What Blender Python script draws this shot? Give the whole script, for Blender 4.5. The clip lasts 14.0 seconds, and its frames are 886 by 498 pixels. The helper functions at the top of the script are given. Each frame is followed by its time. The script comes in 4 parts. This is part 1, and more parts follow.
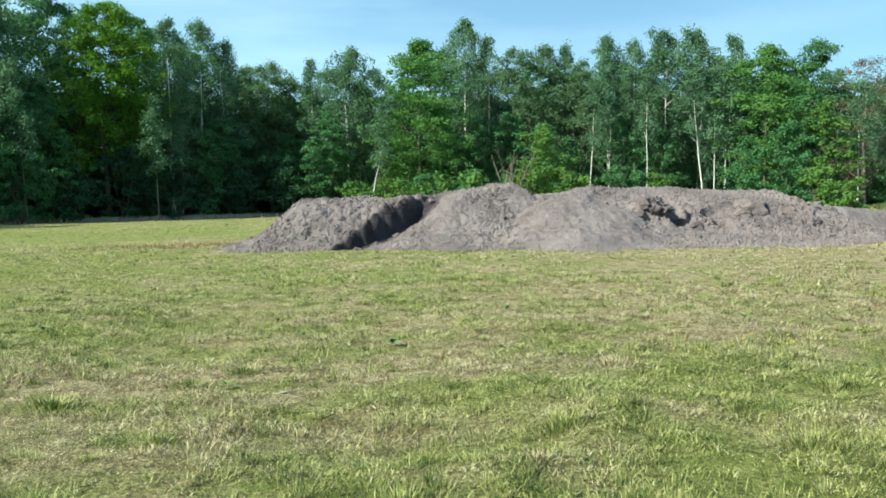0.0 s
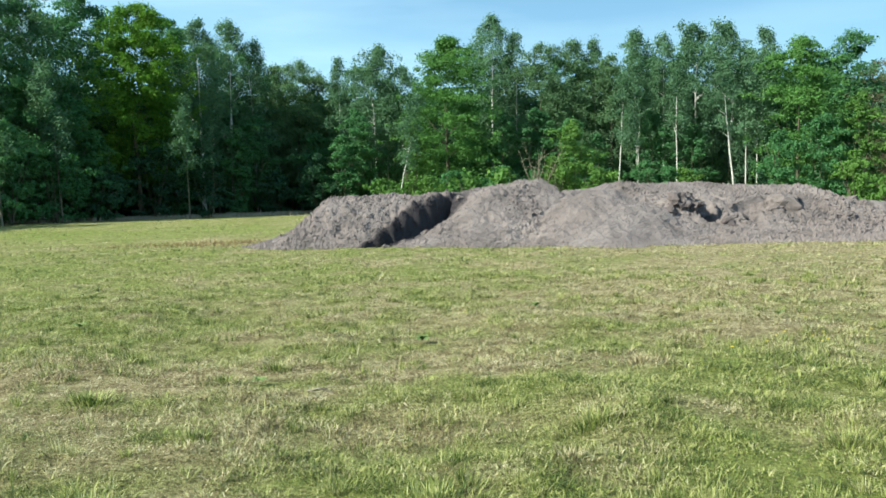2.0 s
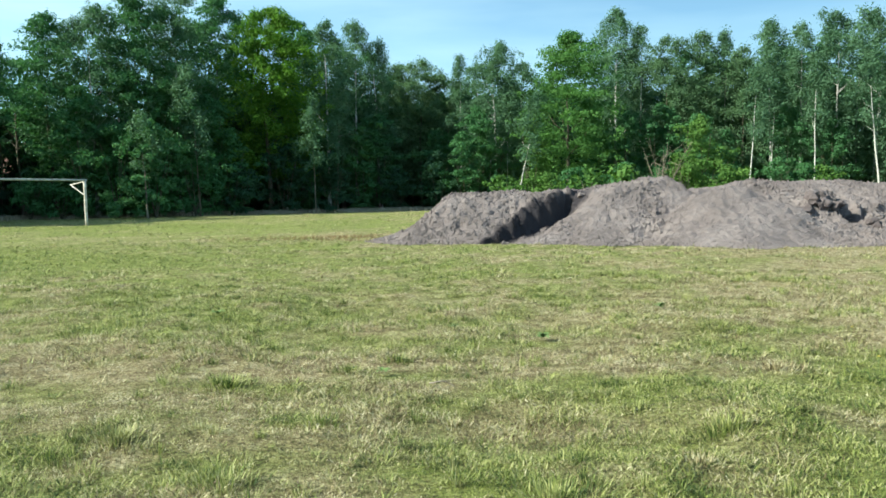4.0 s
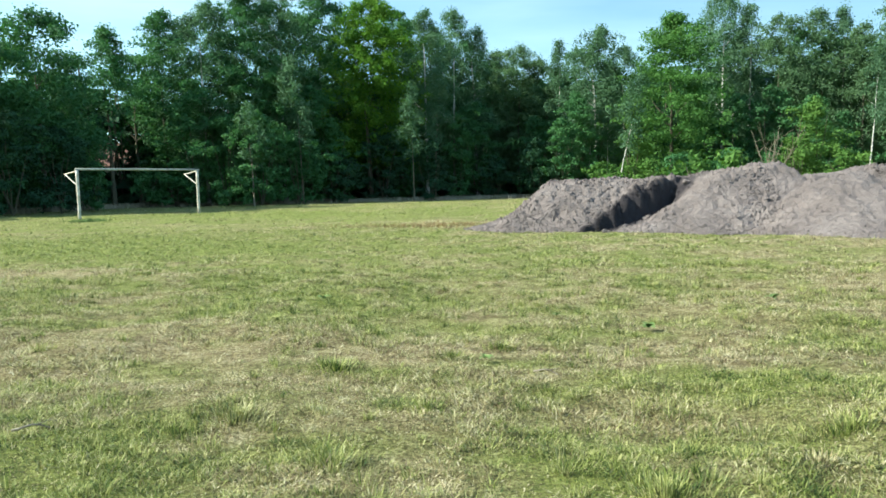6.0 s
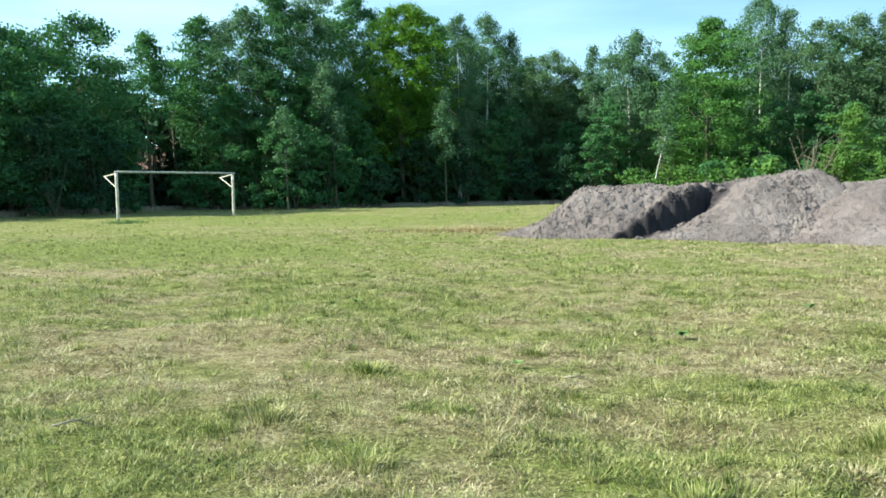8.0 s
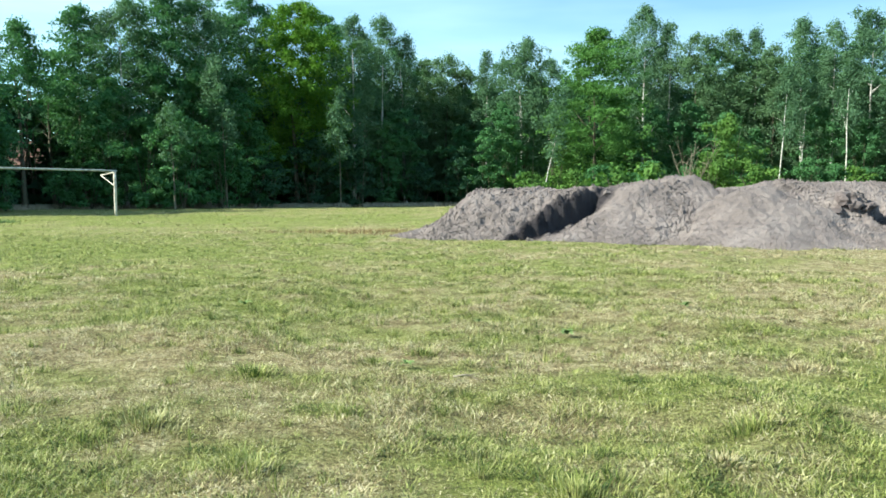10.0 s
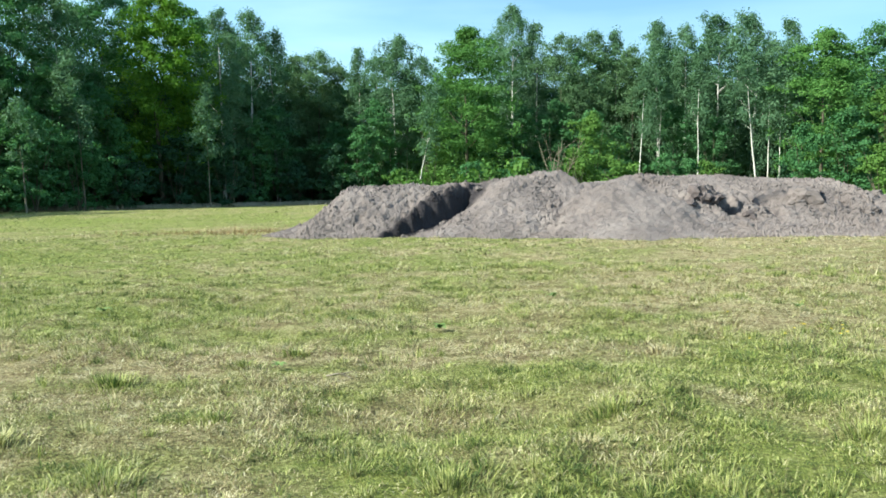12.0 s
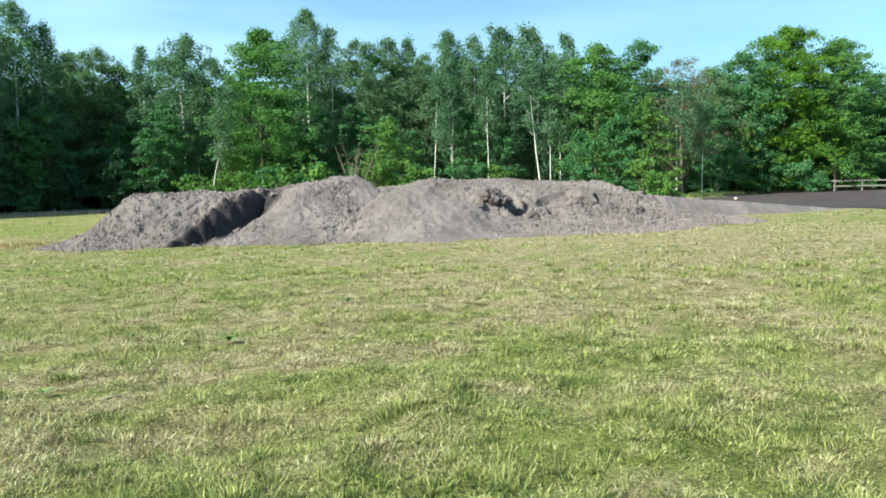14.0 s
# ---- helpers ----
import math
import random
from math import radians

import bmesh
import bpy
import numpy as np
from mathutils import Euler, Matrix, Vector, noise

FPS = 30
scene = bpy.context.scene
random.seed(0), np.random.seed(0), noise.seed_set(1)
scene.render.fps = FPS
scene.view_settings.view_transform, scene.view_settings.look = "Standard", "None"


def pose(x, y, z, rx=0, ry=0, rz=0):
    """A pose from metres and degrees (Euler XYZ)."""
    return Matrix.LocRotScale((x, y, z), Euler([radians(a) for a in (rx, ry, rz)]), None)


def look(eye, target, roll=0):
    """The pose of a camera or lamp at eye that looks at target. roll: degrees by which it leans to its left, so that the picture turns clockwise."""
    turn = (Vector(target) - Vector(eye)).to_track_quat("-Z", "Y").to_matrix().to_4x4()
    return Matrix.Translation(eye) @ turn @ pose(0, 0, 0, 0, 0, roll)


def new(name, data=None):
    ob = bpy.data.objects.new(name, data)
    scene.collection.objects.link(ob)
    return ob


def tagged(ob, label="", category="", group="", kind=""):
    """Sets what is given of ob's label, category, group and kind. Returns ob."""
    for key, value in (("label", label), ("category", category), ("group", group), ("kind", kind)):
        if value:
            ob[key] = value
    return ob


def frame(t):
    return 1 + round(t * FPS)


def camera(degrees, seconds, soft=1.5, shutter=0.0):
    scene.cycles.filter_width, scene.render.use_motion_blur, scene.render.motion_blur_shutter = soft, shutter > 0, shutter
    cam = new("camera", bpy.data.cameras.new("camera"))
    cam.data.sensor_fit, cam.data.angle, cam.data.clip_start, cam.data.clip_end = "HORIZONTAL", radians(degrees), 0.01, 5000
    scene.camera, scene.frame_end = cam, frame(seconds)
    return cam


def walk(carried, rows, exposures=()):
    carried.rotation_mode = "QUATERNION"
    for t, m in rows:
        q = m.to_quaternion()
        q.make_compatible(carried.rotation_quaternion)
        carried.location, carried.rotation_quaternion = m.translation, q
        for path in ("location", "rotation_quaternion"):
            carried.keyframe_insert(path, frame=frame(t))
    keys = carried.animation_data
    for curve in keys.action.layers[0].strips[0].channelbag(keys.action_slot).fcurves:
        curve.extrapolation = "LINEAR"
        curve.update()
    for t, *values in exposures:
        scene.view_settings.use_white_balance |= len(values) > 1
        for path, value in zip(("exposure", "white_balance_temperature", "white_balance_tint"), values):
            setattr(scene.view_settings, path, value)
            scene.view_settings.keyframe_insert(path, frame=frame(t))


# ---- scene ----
cam = camera(60.0, 14.0, soft=1.65)
PATH = [
    (0, (0.059, 0.111, 1.271), (0.276, 2.095, 1.144), -0.9),
    (0.5, (0.059, 0.110, 1.274), (0.283, 2.094, 1.146), -1.0),
    (1, (0.065, 0.096, 1.277), (0.314, 2.076, 1.152), -0.8),
    (1.5, (0.062, 0.095, 1.275), (0.304, 2.076, 1.141), -1.0),
    (2, (0.043, 0.103, 1.277), (0.188, 2.093, 1.143), -1.3),
    (2.5, (0.043, 0.085, 1.280), (0.109, 2.080, 1.147), -1.4),
    (3, (0.020, 0.105, 1.275), (0.011, 2.101, 1.141), -1.4),
    (3.5, (0.012, 0.099, 1.273), (-0.075, 2.093, 1.139), -1.1),
    (6, (-0.046, 0.089, 1.269), (-0.456, 2.040, 1.105), -1.1),
    (6.5, (-0.052, 0.090, 1.269), (-0.517, 2.028, 1.101), -1.2),
    (7, (-0.060, 0.084, 1.271), (-0.577, 2.011, 1.124), -1.0),
    (7.2, (-0.054, 0.070, 1.270), (-0.576, 1.994, 1.122), -0.9),
    (9.3, (-0.038, 0.059, 1.268), (-0.382, 2.024, 1.119), 0.0),
    (9.5, (-0.031, 0.055, 1.264), (-0.346, 2.024, 1.116), 0.0),
    (10, (-0.009, 0.058, 1.265), (-0.231, 2.040, 1.118), 0.0),
    (10.5, (-0.006, 0.056, 1.268), (-0.156, 2.045, 1.124), 0.0),
    (11, (0.004, 0.051, 1.268), (-0.083, 2.044, 1.130), -0.1),
    (11.5, (0.018, 0.055, 1.262), (-0.006, 2.050, 1.118), -0.5),
    (12, (0.040, 0.059, 1.260), (0.137, 2.050, 1.104), -0.8),
    (12.5, (0.057, 0.060, 1.260), (0.260, 2.044, 1.102), -0.9),
    (13, (0.076, 0.061, 1.258), (0.372, 2.032, 1.099), -1.2),
    (13.5, (0.111, 0.053, 1.258), (0.543, 2.000, 1.102), -1.2),
    (14, (0.141, 0.034, 1.266), (0.742, 1.935, 1.112), -1.5),
]
walk(cam, [(t, look(eye, target, roll)) for t, eye, target, roll in PATH], [(0, 1.26, 6500, 1), (3, 1.24, 6500, 1), (6.5, 1.41, 6500, 1), (9.5, 1.5, 6500, 1), (12.5, 1.42, 6500, 1), (14, 1.39, 6500, 1)])

# ---- daylight ----
SUN_FROM = Vector((-1.0, -0.42, 0.74)).normalized()

world = bpy.data.worlds.new("sky")
scene.world = world
world.use_nodes = True
wn, wl = world.node_tree.nodes, world.node_tree.links
wn.clear()
sky = wn.new("ShaderNodeTexSky")
sky.sky_type, sky.sun_disc = "NISHITA", False
sky.sun_elevation = math.asin(SUN_FROM.z)
sky.sun_rotation = -math.atan2(SUN_FROM.x, SUN_FROM.y)
sky.air_density, sky.dust_density, sky.ozone_density = 1.0, 0.3, 1.5
way = wn.new("ShaderNodeTexCoord")
stretch = wn.new("ShaderNodeMapping")
stretch.inputs["Scale"].default_value = (1.0, 1.6, 5.5)
stretch.inputs["Rotation"].default_value = (0.0, 0.16, 0.3)
cloud = wn.new("ShaderNodeTexNoise")
cloud.inputs["Scale"].default_value, cloud.inputs["Detail"].default_value = 1.7, 5.0
thin = wn.new("ShaderNodeMapRange")
thin.inputs["From Min"].default_value, thin.inputs["From Max"].default_value = 0.42, 0.76
thin.inputs["To Min"].default_value, thin.inputs["To Max"].default_value = 0.12, 0.62
veil = wn.new("ShaderNodeMix")
veil.data_type = "RGBA"
veil.inputs["B"].default_value = (6.6, 8.9, 9.6, 1)
back, sky_out = wn.new("ShaderNodeBackground"), wn.new("ShaderNodeOutputWorld")
back.inputs["Strength"].default_value = 0.064
wl.new(way.outputs["Generated"], stretch.inputs["Vector"])
wl.new(stretch.outputs["Vector"], cloud.inputs["Vector"])
wl.new(cloud.outputs["Fac"], thin.inputs["Value"])
# the high haze is thicker towards the sun's side of the sky
axes, west, haze = wn.new("ShaderNodeSeparateXYZ"), wn.new("ShaderNodeMapRange"), wn.new("ShaderNodeMath")
west.inputs["From Min"].default_value, west.inputs["From Max"].default_value = -0.6, 0.65
west.inputs["To Min"].default_value, west.inputs["To Max"].default_value = 1.3, 0.3
haze.operation = "MULTIPLY"
wl.new(way.outputs["Generated"], axes.inputs["Vector"])
wl.new(axes.outputs["X"], west.inputs["Value"])
wl.new(thin.outputs["Result"], haze.inputs[0])
wl.new(west.outputs["Result"], haze.inputs[1])
wl.new(haze.outputs["Value"], veil.inputs["Factor"])
blue = wn.new("ShaderNodeMix")
blue.data_type, blue.blend_type = "RGBA", "MULTIPLY"
blue.inputs["Factor"].default_value, blue.inputs["B"].default_value = 1.0, (0.86, 1.14, 1.26, 1)
wl.new(sky.outputs["Color"], blue.inputs["A"])
wl.new(blue.outputs["Result"], veil.inputs["A"])
wl.new(veil.outputs["Result"], back.inputs["Color"])
wl.new(back.outputs["Background"], sky_out.inputs["Surface"])

sun = new("sun", bpy.data.lights.new("sun", "SUN"))
sun.data.energy, sun.data.angle, sun.data.color = 5.0, radians(0.55), (1.0, 0.95, 0.85)
sun.matrix_world = look(SUN_FROM * 60, (0, 0, 0))


# ---- materials ----
def material(name):
    m = bpy.data.materials.new(name)
    m.use_nodes = True
    n, l = m.node_tree.nodes, m.node_tree.links
    return m, n, l, n["Principled BSDF"]


def noise_node(n, l, scale, detail=4.0, rough=0.55, at=None, stretch=None):
    t = n.new("ShaderNodeTexNoise")
    t.inputs["Scale"].default_value, t.inputs["Detail"].default_value, t.inputs["Roughness"].default_value = scale, detail, rough
    if at is None:
        at = n.new("ShaderNodeNewGeometry").outputs["Position"]
    if stretch:
        mp = n.new("ShaderNodeMapping")
        mp.inputs["Scale"].default_value = stretch
        l.new(at, mp.inputs["Vector"])
        at = mp.outputs["Vector"]
    l.new(at, t.inputs["Vector"])
    return t.outputs["Fac"]


def ramp(n, l, fac, *stops):
    r = n.new("ShaderNodeValToRGB")
    while len(r.color_ramp.elements) < len(stops):
        r.color_ramp.elements.new(0.5)
    for e, (p, c) in zip(r.color_ramp.elements, stops):
        e.position, e.color = p, (*c, 1)
    l.new(fac, r.inputs["Fac"])
    return r.outputs["Color"]


def mixed(n, l, fac, a, b, how="MIX"):
    x = n.new("ShaderNodeMix")
    x.data_type, x.blend_type = "RGBA", how
    for key, v in (("Factor", fac), ("A", a), ("B", b)):
        if isinstance(v, (int, float)):
            x.inputs[key].default_value = v
        elif isinstance(v, tuple):
            x.inputs[key].default_value = (*v, 1)
        else:
            l.new(v, x.inputs[key])
    return x.outputs["Result"]


def summed(n, l, how, a, b):
    x = n.new("ShaderNodeMath")
    x.operation = how
    for i, v in enumerate((a, b)):
        if isinstance(v, (int, float)):
            x.inputs[i].default_value = v
        else:
            l.new(v, x.inputs[i])
    return x.outputs[0]


def bumped(n, l, p, height, strength, distance):
    b = n.new("ShaderNodeBump")
    b.inputs["Strength"].default_value, b.inputs["Distance"].default_value = strength, distance
    l.new(height, b.inputs["Height"])
    l.new(b.outputs["Normal"], p.inputs["Normal"])


def leaf_material(name, dark, mid, light, glow=0.35, spread=0.2):
    """Thin leaves: a diffuse face with a waxy coat, and light that comes through from behind."""
    m, n, l, p = material(name)
    geo, info = n.new("ShaderNodeNewGeometry"), n.new("ShaderNodeObjectInfo")
    patch = noise_node(n, l, 0.55, 3.0)
    fac = summed(n, l, "ADD", summed(n, l, "MULTIPLY", geo.outputs["Random Per Island"], spread), summed(n, l, "MULTIPLY", patch, 1.0 - spread * 0.6))
    fac = summed(n, l, "ADD", fac, summed(n, l, "MULTIPLY", info.outputs["Random"], 0.22))
    col = ramp(n, l, summed(n, l, "MULTIPLY", fac, 0.8), (0.12, dark), (0.5, mid), (0.95, light))
    l.new(col, p.inputs["Base Color"])
    p.inputs["Roughness"].default_value = 0.72
    p.inputs["Specular IOR Level"].default_value = 0.14
    tr, mx = n.new("ShaderNodeBsdfTranslucent"), n.new("ShaderNodeMixShader")
    l.new(mixed(n, l, 1.0, col, (0.85, 1.0, 0.5), "MULTIPLY"), tr.inputs["Color"])
    mx.inputs["Fac"].default_value = glow
    l.new(p.outputs["BSDF"], mx.inputs[1])
    l.new(tr.outputs["BSDF"], mx.inputs[2])
    l.new(mx.outputs["Shader"], n["Material Output"].inputs["Surface"])
    return m


LEAF_BROAD = leaf_material("broad_leaves", (0.029, 0.084, 0.041), (0.056, 0.150, 0.061), (0.102, 0.235, 0.094))
LEAF_BIRCH = leaf_material("birch_leaves", (0.044, 0.094, 0.054), (0.082, 0.165, 0.093), (0.141, 0.250, 0.141), 0.35)
LEAF_OLIVE = leaf_material("olive_leaves", (0.048, 0.095, 0.051), (0.092, 0.172, 0.087), (0.155, 0.258, 0.131), 0.35)
LEAF_MAPLE = leaf_material("maple_leaves", (0.034, 0.092, 0.029), (0.071, 0.174, 0.045), (0.134, 0.265, 0.072))
LEAF_GOLD = leaf_material("young_oak_leaves", (0.033, 0.093, 0.018), (0.092, 0.2, 0.025), (0.18, 0.31, 0.045), 0.4)
LEAF_BRIGHT = leaf_material("shrub_leaves_bright", (0.035, 0.088, 0.023), (0.078, 0.168, 0.038), (0.145, 0.250, 0.063))
LEAF_LEAFY = leaf_material("shrub_leaves_green", (0.029, 0.085, 0.038), (0.058, 0.160, 0.061), (0.109, 0.243, 0.102))
# about half as light as LEAF_LEAFY: the wood's inner shade set in the colour
LEAF_SHADED = leaf_material("shrub_leaves_shaded", (0.016, 0.047, 0.028), (0.029, 0.08, 0.044), (0.052, 0.115, 0.06))
LEAF_BUD = leaf_material("budding_leaves", (0.066, 0.06, 0.04), (0.11, 0.1, 0.06), (0.145, 0.145, 0.08), 0.3)


def bark_material(name, dark, light, white=False):
    m, n, l, p = material(name)
    fine = noise_node(n, l, 9.0 if white else 14.0, 5.0, 0.6, None, (1, 1, 3.5) if white else (1, 1, 0.2))
    broad = noise_node(n, l, 1.1, 3.0)
    col = ramp(n, l, fine, (0.36, dark), (0.46 if white else 0.7, light))
    col = mixed(n, l, summed(n, l, "MULTIPLY", broad, 0.5), col, (0.16, 0.17, 0.11) if white else (0.05, 0.07, 0.03))
    l.new(col, p.inputs["Base Color"])
    p.inputs["Roughness"].default_value = 0.85
    bumped(n, l, p, fine, 0.6, 0.02)
    return m


BARK_BIRCH = bark_material("birch_bark", (0.044, 0.041, 0.037), (0.54, 0.545, 0.525), True)
BARK_BROWN = bark_material("brown_bark", (0.037, 0.03, 0.022), (0.111, 0.089, 0.063))
BARK_PALE = bark_material("pale_bark", (0.104, 0.081, 0.059), (0.266, 0.229, 0.178))


def grass_colours(n, l, dry, tint):
    """Green turf that turns to straw where it is dry."""
    green = ramp(n, l, tint, (0.05, (0.04, 0.079, 0.018)), (0.5, (0.213, 0.264, 0.062)), (0.95, (0.42, 0.435, 0.165)))
    straw = ramp(n, l, tint, (0.05, (0.122, 0.085, 0.05)), (0.5, (0.385, 0.328, 0.18)), (0.95, (0.64, 0.59, 0.41)))
    return mixed(n, l, dry, green, straw)


def make_grass_blade():
    m, n, l, p = material("grass_blades")
    at = n.new("ShaderNodeAttribute")
    at.attribute_name = "dry"
    geo = n.new("ShaderNodeNewGeometry")
    patch = summed(n, l, "MULTIPLY", summed(n, l, "SUBTRACT", noise_node(n, l, 4.2, 4.0, 0.65), 0.5), 2.1)
    shade = summed(n, l, "ADD", summed(n, l, "MULTIPLY", geo.outputs["Random Per Island"], 0.95), 0.0)
    col = grass_colours(n, l, at.outputs["Fac"], summed(n, l, "ADD", shade, patch))
    l.new(col, p.inputs["Base Color"])
    p.inputs["Roughness"].default_value = 0.55
    p.inputs["Specular IOR Level"].default_value = 0.3
    tr, mx = n.new("ShaderNodeBsdfTranslucent"), n.new("ShaderNodeMixShader")
    l.new(col, tr.inputs["Color"])
    mx.inputs["Fac"].default_value = 0.35
    l.new(p.outputs["BSDF"], mx.inputs[1])
    l.new(tr.outputs["BSDF"], mx.inputs[2])
    l.new(mx.outputs["Shader"], n["Material Output"].inputs["Surface"])
    return m


def make_ground():
    m, n, l, p = material("meadow_ground")
    at = n.new("ShaderNodeAttribute")
    at.attribute_name = "dry"
    fine, mid = noise_node(n, l, 38.0, 6.0, 0.78), noise_node(n, l, 5.5, 5.0, 0.7)
    streak = noise_node(n, l, 1.6, 4.0, 0.6)
    tint = summed(n, l, "ADD", summed(n, l, "MULTIPLY", summed(n, l, "SUBTRACT", fine, 0.3), 1.5), summed(n, l, "MULTIPLY", summed(n, l, "SUBTRACT", mid, 0.4), 1.5))
    dry = summed(n, l, "ADD", at.outputs["Fac"], summed(n, l, "SUBTRACT", summed(n, l, "MULTIPLY", streak, 0.7), 0.36))
    dry.node.use_clamp = True
    col = grass_colours(n, l, dry, tint)
    soil = ramp(n, l, fine, (0.4, (0.7, 0.7, 0.7)), (0.52, (0.1, 0.1, 0.1)))
    col = mixed(n, l, soil, col, (0.083, 0.068, 0.036))
    l.new(col, p.inputs["Base Color"])
    p.inputs["Roughness"].default_value = 0.95
    p.inputs["Specular IOR Level"].default_value = 0.1
    bumped(n, l, p, fine, 1.0, 0.05)
    return m


def make_soil(name, dark, mid, light, scale=1.0, damp_shade=False):
    m, n, l, p = material(name)
    broad, mid_n, fine = noise_node(n, l, 0.7 * scale, 4.0), noise_node(n, l, 4.5 * scale, 5.0, 0.62), noise_node(n, l, 26.0 * scale, 5.0, 0.7)
    fac = summed(n, l, "ADD", summed(n, l, "MULTIPLY", broad, 0.5), summed(n, l, "ADD", summed(n, l, "MULTIPLY", mid_n, 0.3), summed(n, l, "MULTIPLY", fine, 0.25)))
    col = ramp(n, l, fac, (0.34, dark), (0.52, mid), (0.72, light))
    # darkens the bank and hollows: damp soil, with their shade put into the colour
    if damp_shade:
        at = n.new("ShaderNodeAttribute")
        at.attribute_name = "damp_shade"
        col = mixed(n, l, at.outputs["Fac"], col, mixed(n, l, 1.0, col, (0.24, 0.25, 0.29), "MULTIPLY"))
    l.new(col, p.inputs["Base Color"])
    p.inputs["Roughness"].default_value = 0.95
    p.inputs["Specular IOR Level"].default_value = 0.15
    h = summed(n, l, "ADD", summed(n, l, "MULTIPLY", mid_n, 0.6), summed(n, l, "MULTIPLY", fine, 0.7))
    bumped(n, l, p, h, 1.0, 0.075 / scale)
    return m


GRASS, GROUND = make_grass_blade(), make_ground()
SPOIL = make_soil("spoil_soil", (0.095, 0.082, 0.08), (0.166, 0.142, 0.139), (0.256, 0.225, 0.218), damp_shade=True)
CLOD = make_soil("clod_soil", (0.07, 0.058, 0.058), (0.115, 0.096, 0.096), (0.185, 0.158, 0.156), 2.0)
TILTH = make_soil("tilled_soil", (0.04, 0.031, 0.032), (0.066, 0.053, 0.054), (0.1, 0.082, 0.08), 0.5)


def plain(name, dark, light, rough=0.7, scale=8.0):
    m, n, l, p = material(name)
    f = noise_node(n, l, scale, 5.0, 0.65)
    l.new(ramp(n, l, f, (0.35, dark), (0.6, light)), p.inputs["Base Color"])
    p.inputs["Roughness"].default_value = rough
    p.inputs["Specular IOR Level"].default_value = 0.5 if rough < 0.5 else 0.2
    bumped(n, l, p, f, 0.25, 0.01)
    return m


PAINT = plain("weathered_white_paint", (0.311, 0.289, 0.229), (0.548, 0.533, 0.481), 0.6, 5.0)
BAR_GREY = plain("weathered_grey_bar", (0.192, 0.207, 0.192), (0.37, 0.385, 0.355), 0.6, 6.0)
TWIG = plain("dead_twig", (0.12, 0.1, 0.075), (0.27, 0.24, 0.19), 0.8, 30.0)
PETAL = plain("yellow_petals", (0.6, 0.42, 0.02), (0.75, 0.58, 0.03), 0.6, 40.0)
HERB = plain("broad_herb_leaf", (0.08, 0.14, 0.04), (0.15, 0.22, 0.075), 0.8, 20.0)
FENCE = plain("silvery_fence_wood", (0.089, 0.087, 0.073), (0.169, 0.165, 0.142), 0.85, 9.0)
WALL_WHITE = plain("white_render", (0.459, 0.451, 0.429), (0.577, 0.57, 0.548), 0.8, 2.0)
ROOF = plain("red_roof_tiles", (0.15, 0.09, 0.08), (0.24, 0.15, 0.13), 0.8, 6.0)
GLASS_DARK = plain("dark_window_glass", (0.02, 0.025, 0.03), (0.04, 0.045, 0.05), 0.1, 2.0)
STONE = plain("pale_stone", (0.333, 0.318, 0.296), (0.518, 0.503, 0.474), 0.8, 12.0)
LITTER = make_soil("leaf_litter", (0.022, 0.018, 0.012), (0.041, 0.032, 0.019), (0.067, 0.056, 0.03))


# ---- mesh tools ----
rng = np.random.default_rng(7)


def lattice(i, j, seed):
    h = (i.astype(np.int64) * 374761393 + j.astype(np.int64) * 668265263 + seed * 974634761) & 0x7FFFFFFF
    h = ((h ^ (h >> 13)) * 1274126177) & 0x7FFFFFFF
    return ((h ^ (h >> 16)) & 0xFFFF) / 65535.0


def soft_noise(x, y, seed=0):
    i, j = np.floor(x), np.floor(y)
    u, v = x - i, y - j
    u, v = u * u * (3 - 2 * u), v * v * (3 - 2 * v)
    a, b, c, d = lattice(i, j, seed), lattice(i + 1, j, seed), lattice(i, j + 1, seed), lattice(i + 1, j + 1, seed)
    return (a * (1 - u) + b * u) * (1 - v) + (c * (1 - u) + d * u) * v


def fractal(x, y, scale, octaves=4, seed=0, gain=0.5):
    """Noise about 0, from -1 to 1, with features of the given size in metres."""
    out, amp, total = 0.0, 1.0, 0.0
    for k in range(octaves):
        out = out + amp * (soft_noise(x / scale * 2**k + 17.3 * k, y / scale * 2**k - 9.1 * k, seed + k) * 2 - 1)
        total, amp = total + amp, amp * gain
    return out / total


def smooth(a, b, v):
    t = np.clip((v - a) / (b - a), 0, 1)
    return t * t * (3 - 2 * t)


def array_mesh(name, verts, faces, mat, shade_smooth=False, **values):
    """A mesh from arrays of corners and of faces that all have the same number of corners; values: a number for each corner."""
    me = bpy.data.meshes.new(name)
    faces = np.ascontiguousarray(faces, dtype=np.int32)
    k = faces.shape[1]
    me.vertices.add(len(verts))
    me.vertices.foreach_set("co", np.ascontiguousarray(verts, dtype=np.float32).ravel())
    me.loops.add(faces.size)
    me.loops.foreach_set("vertex_index", faces.ravel())
    me.polygons.add(len(faces))
    me.polygons.foreach_set("loop_start", np.arange(0, faces.size, k, dtype=np.int32))
    for key, v in values.items():
        me.attributes.new(key, "FLOAT", "POINT").data.foreach_set("value", np.ascontiguousarray(v, dtype=np.float32))
    me.polygons.foreach_set("use_smooth", np.full(len(faces), shade_smooth))
    me.update(calc_edges=True)
    me.materials.append(mat)
    return me


def child(name, me, parent, label=""):
    ob = new(name, me)
    ob.parent = parent
    return tagged(ob, label)


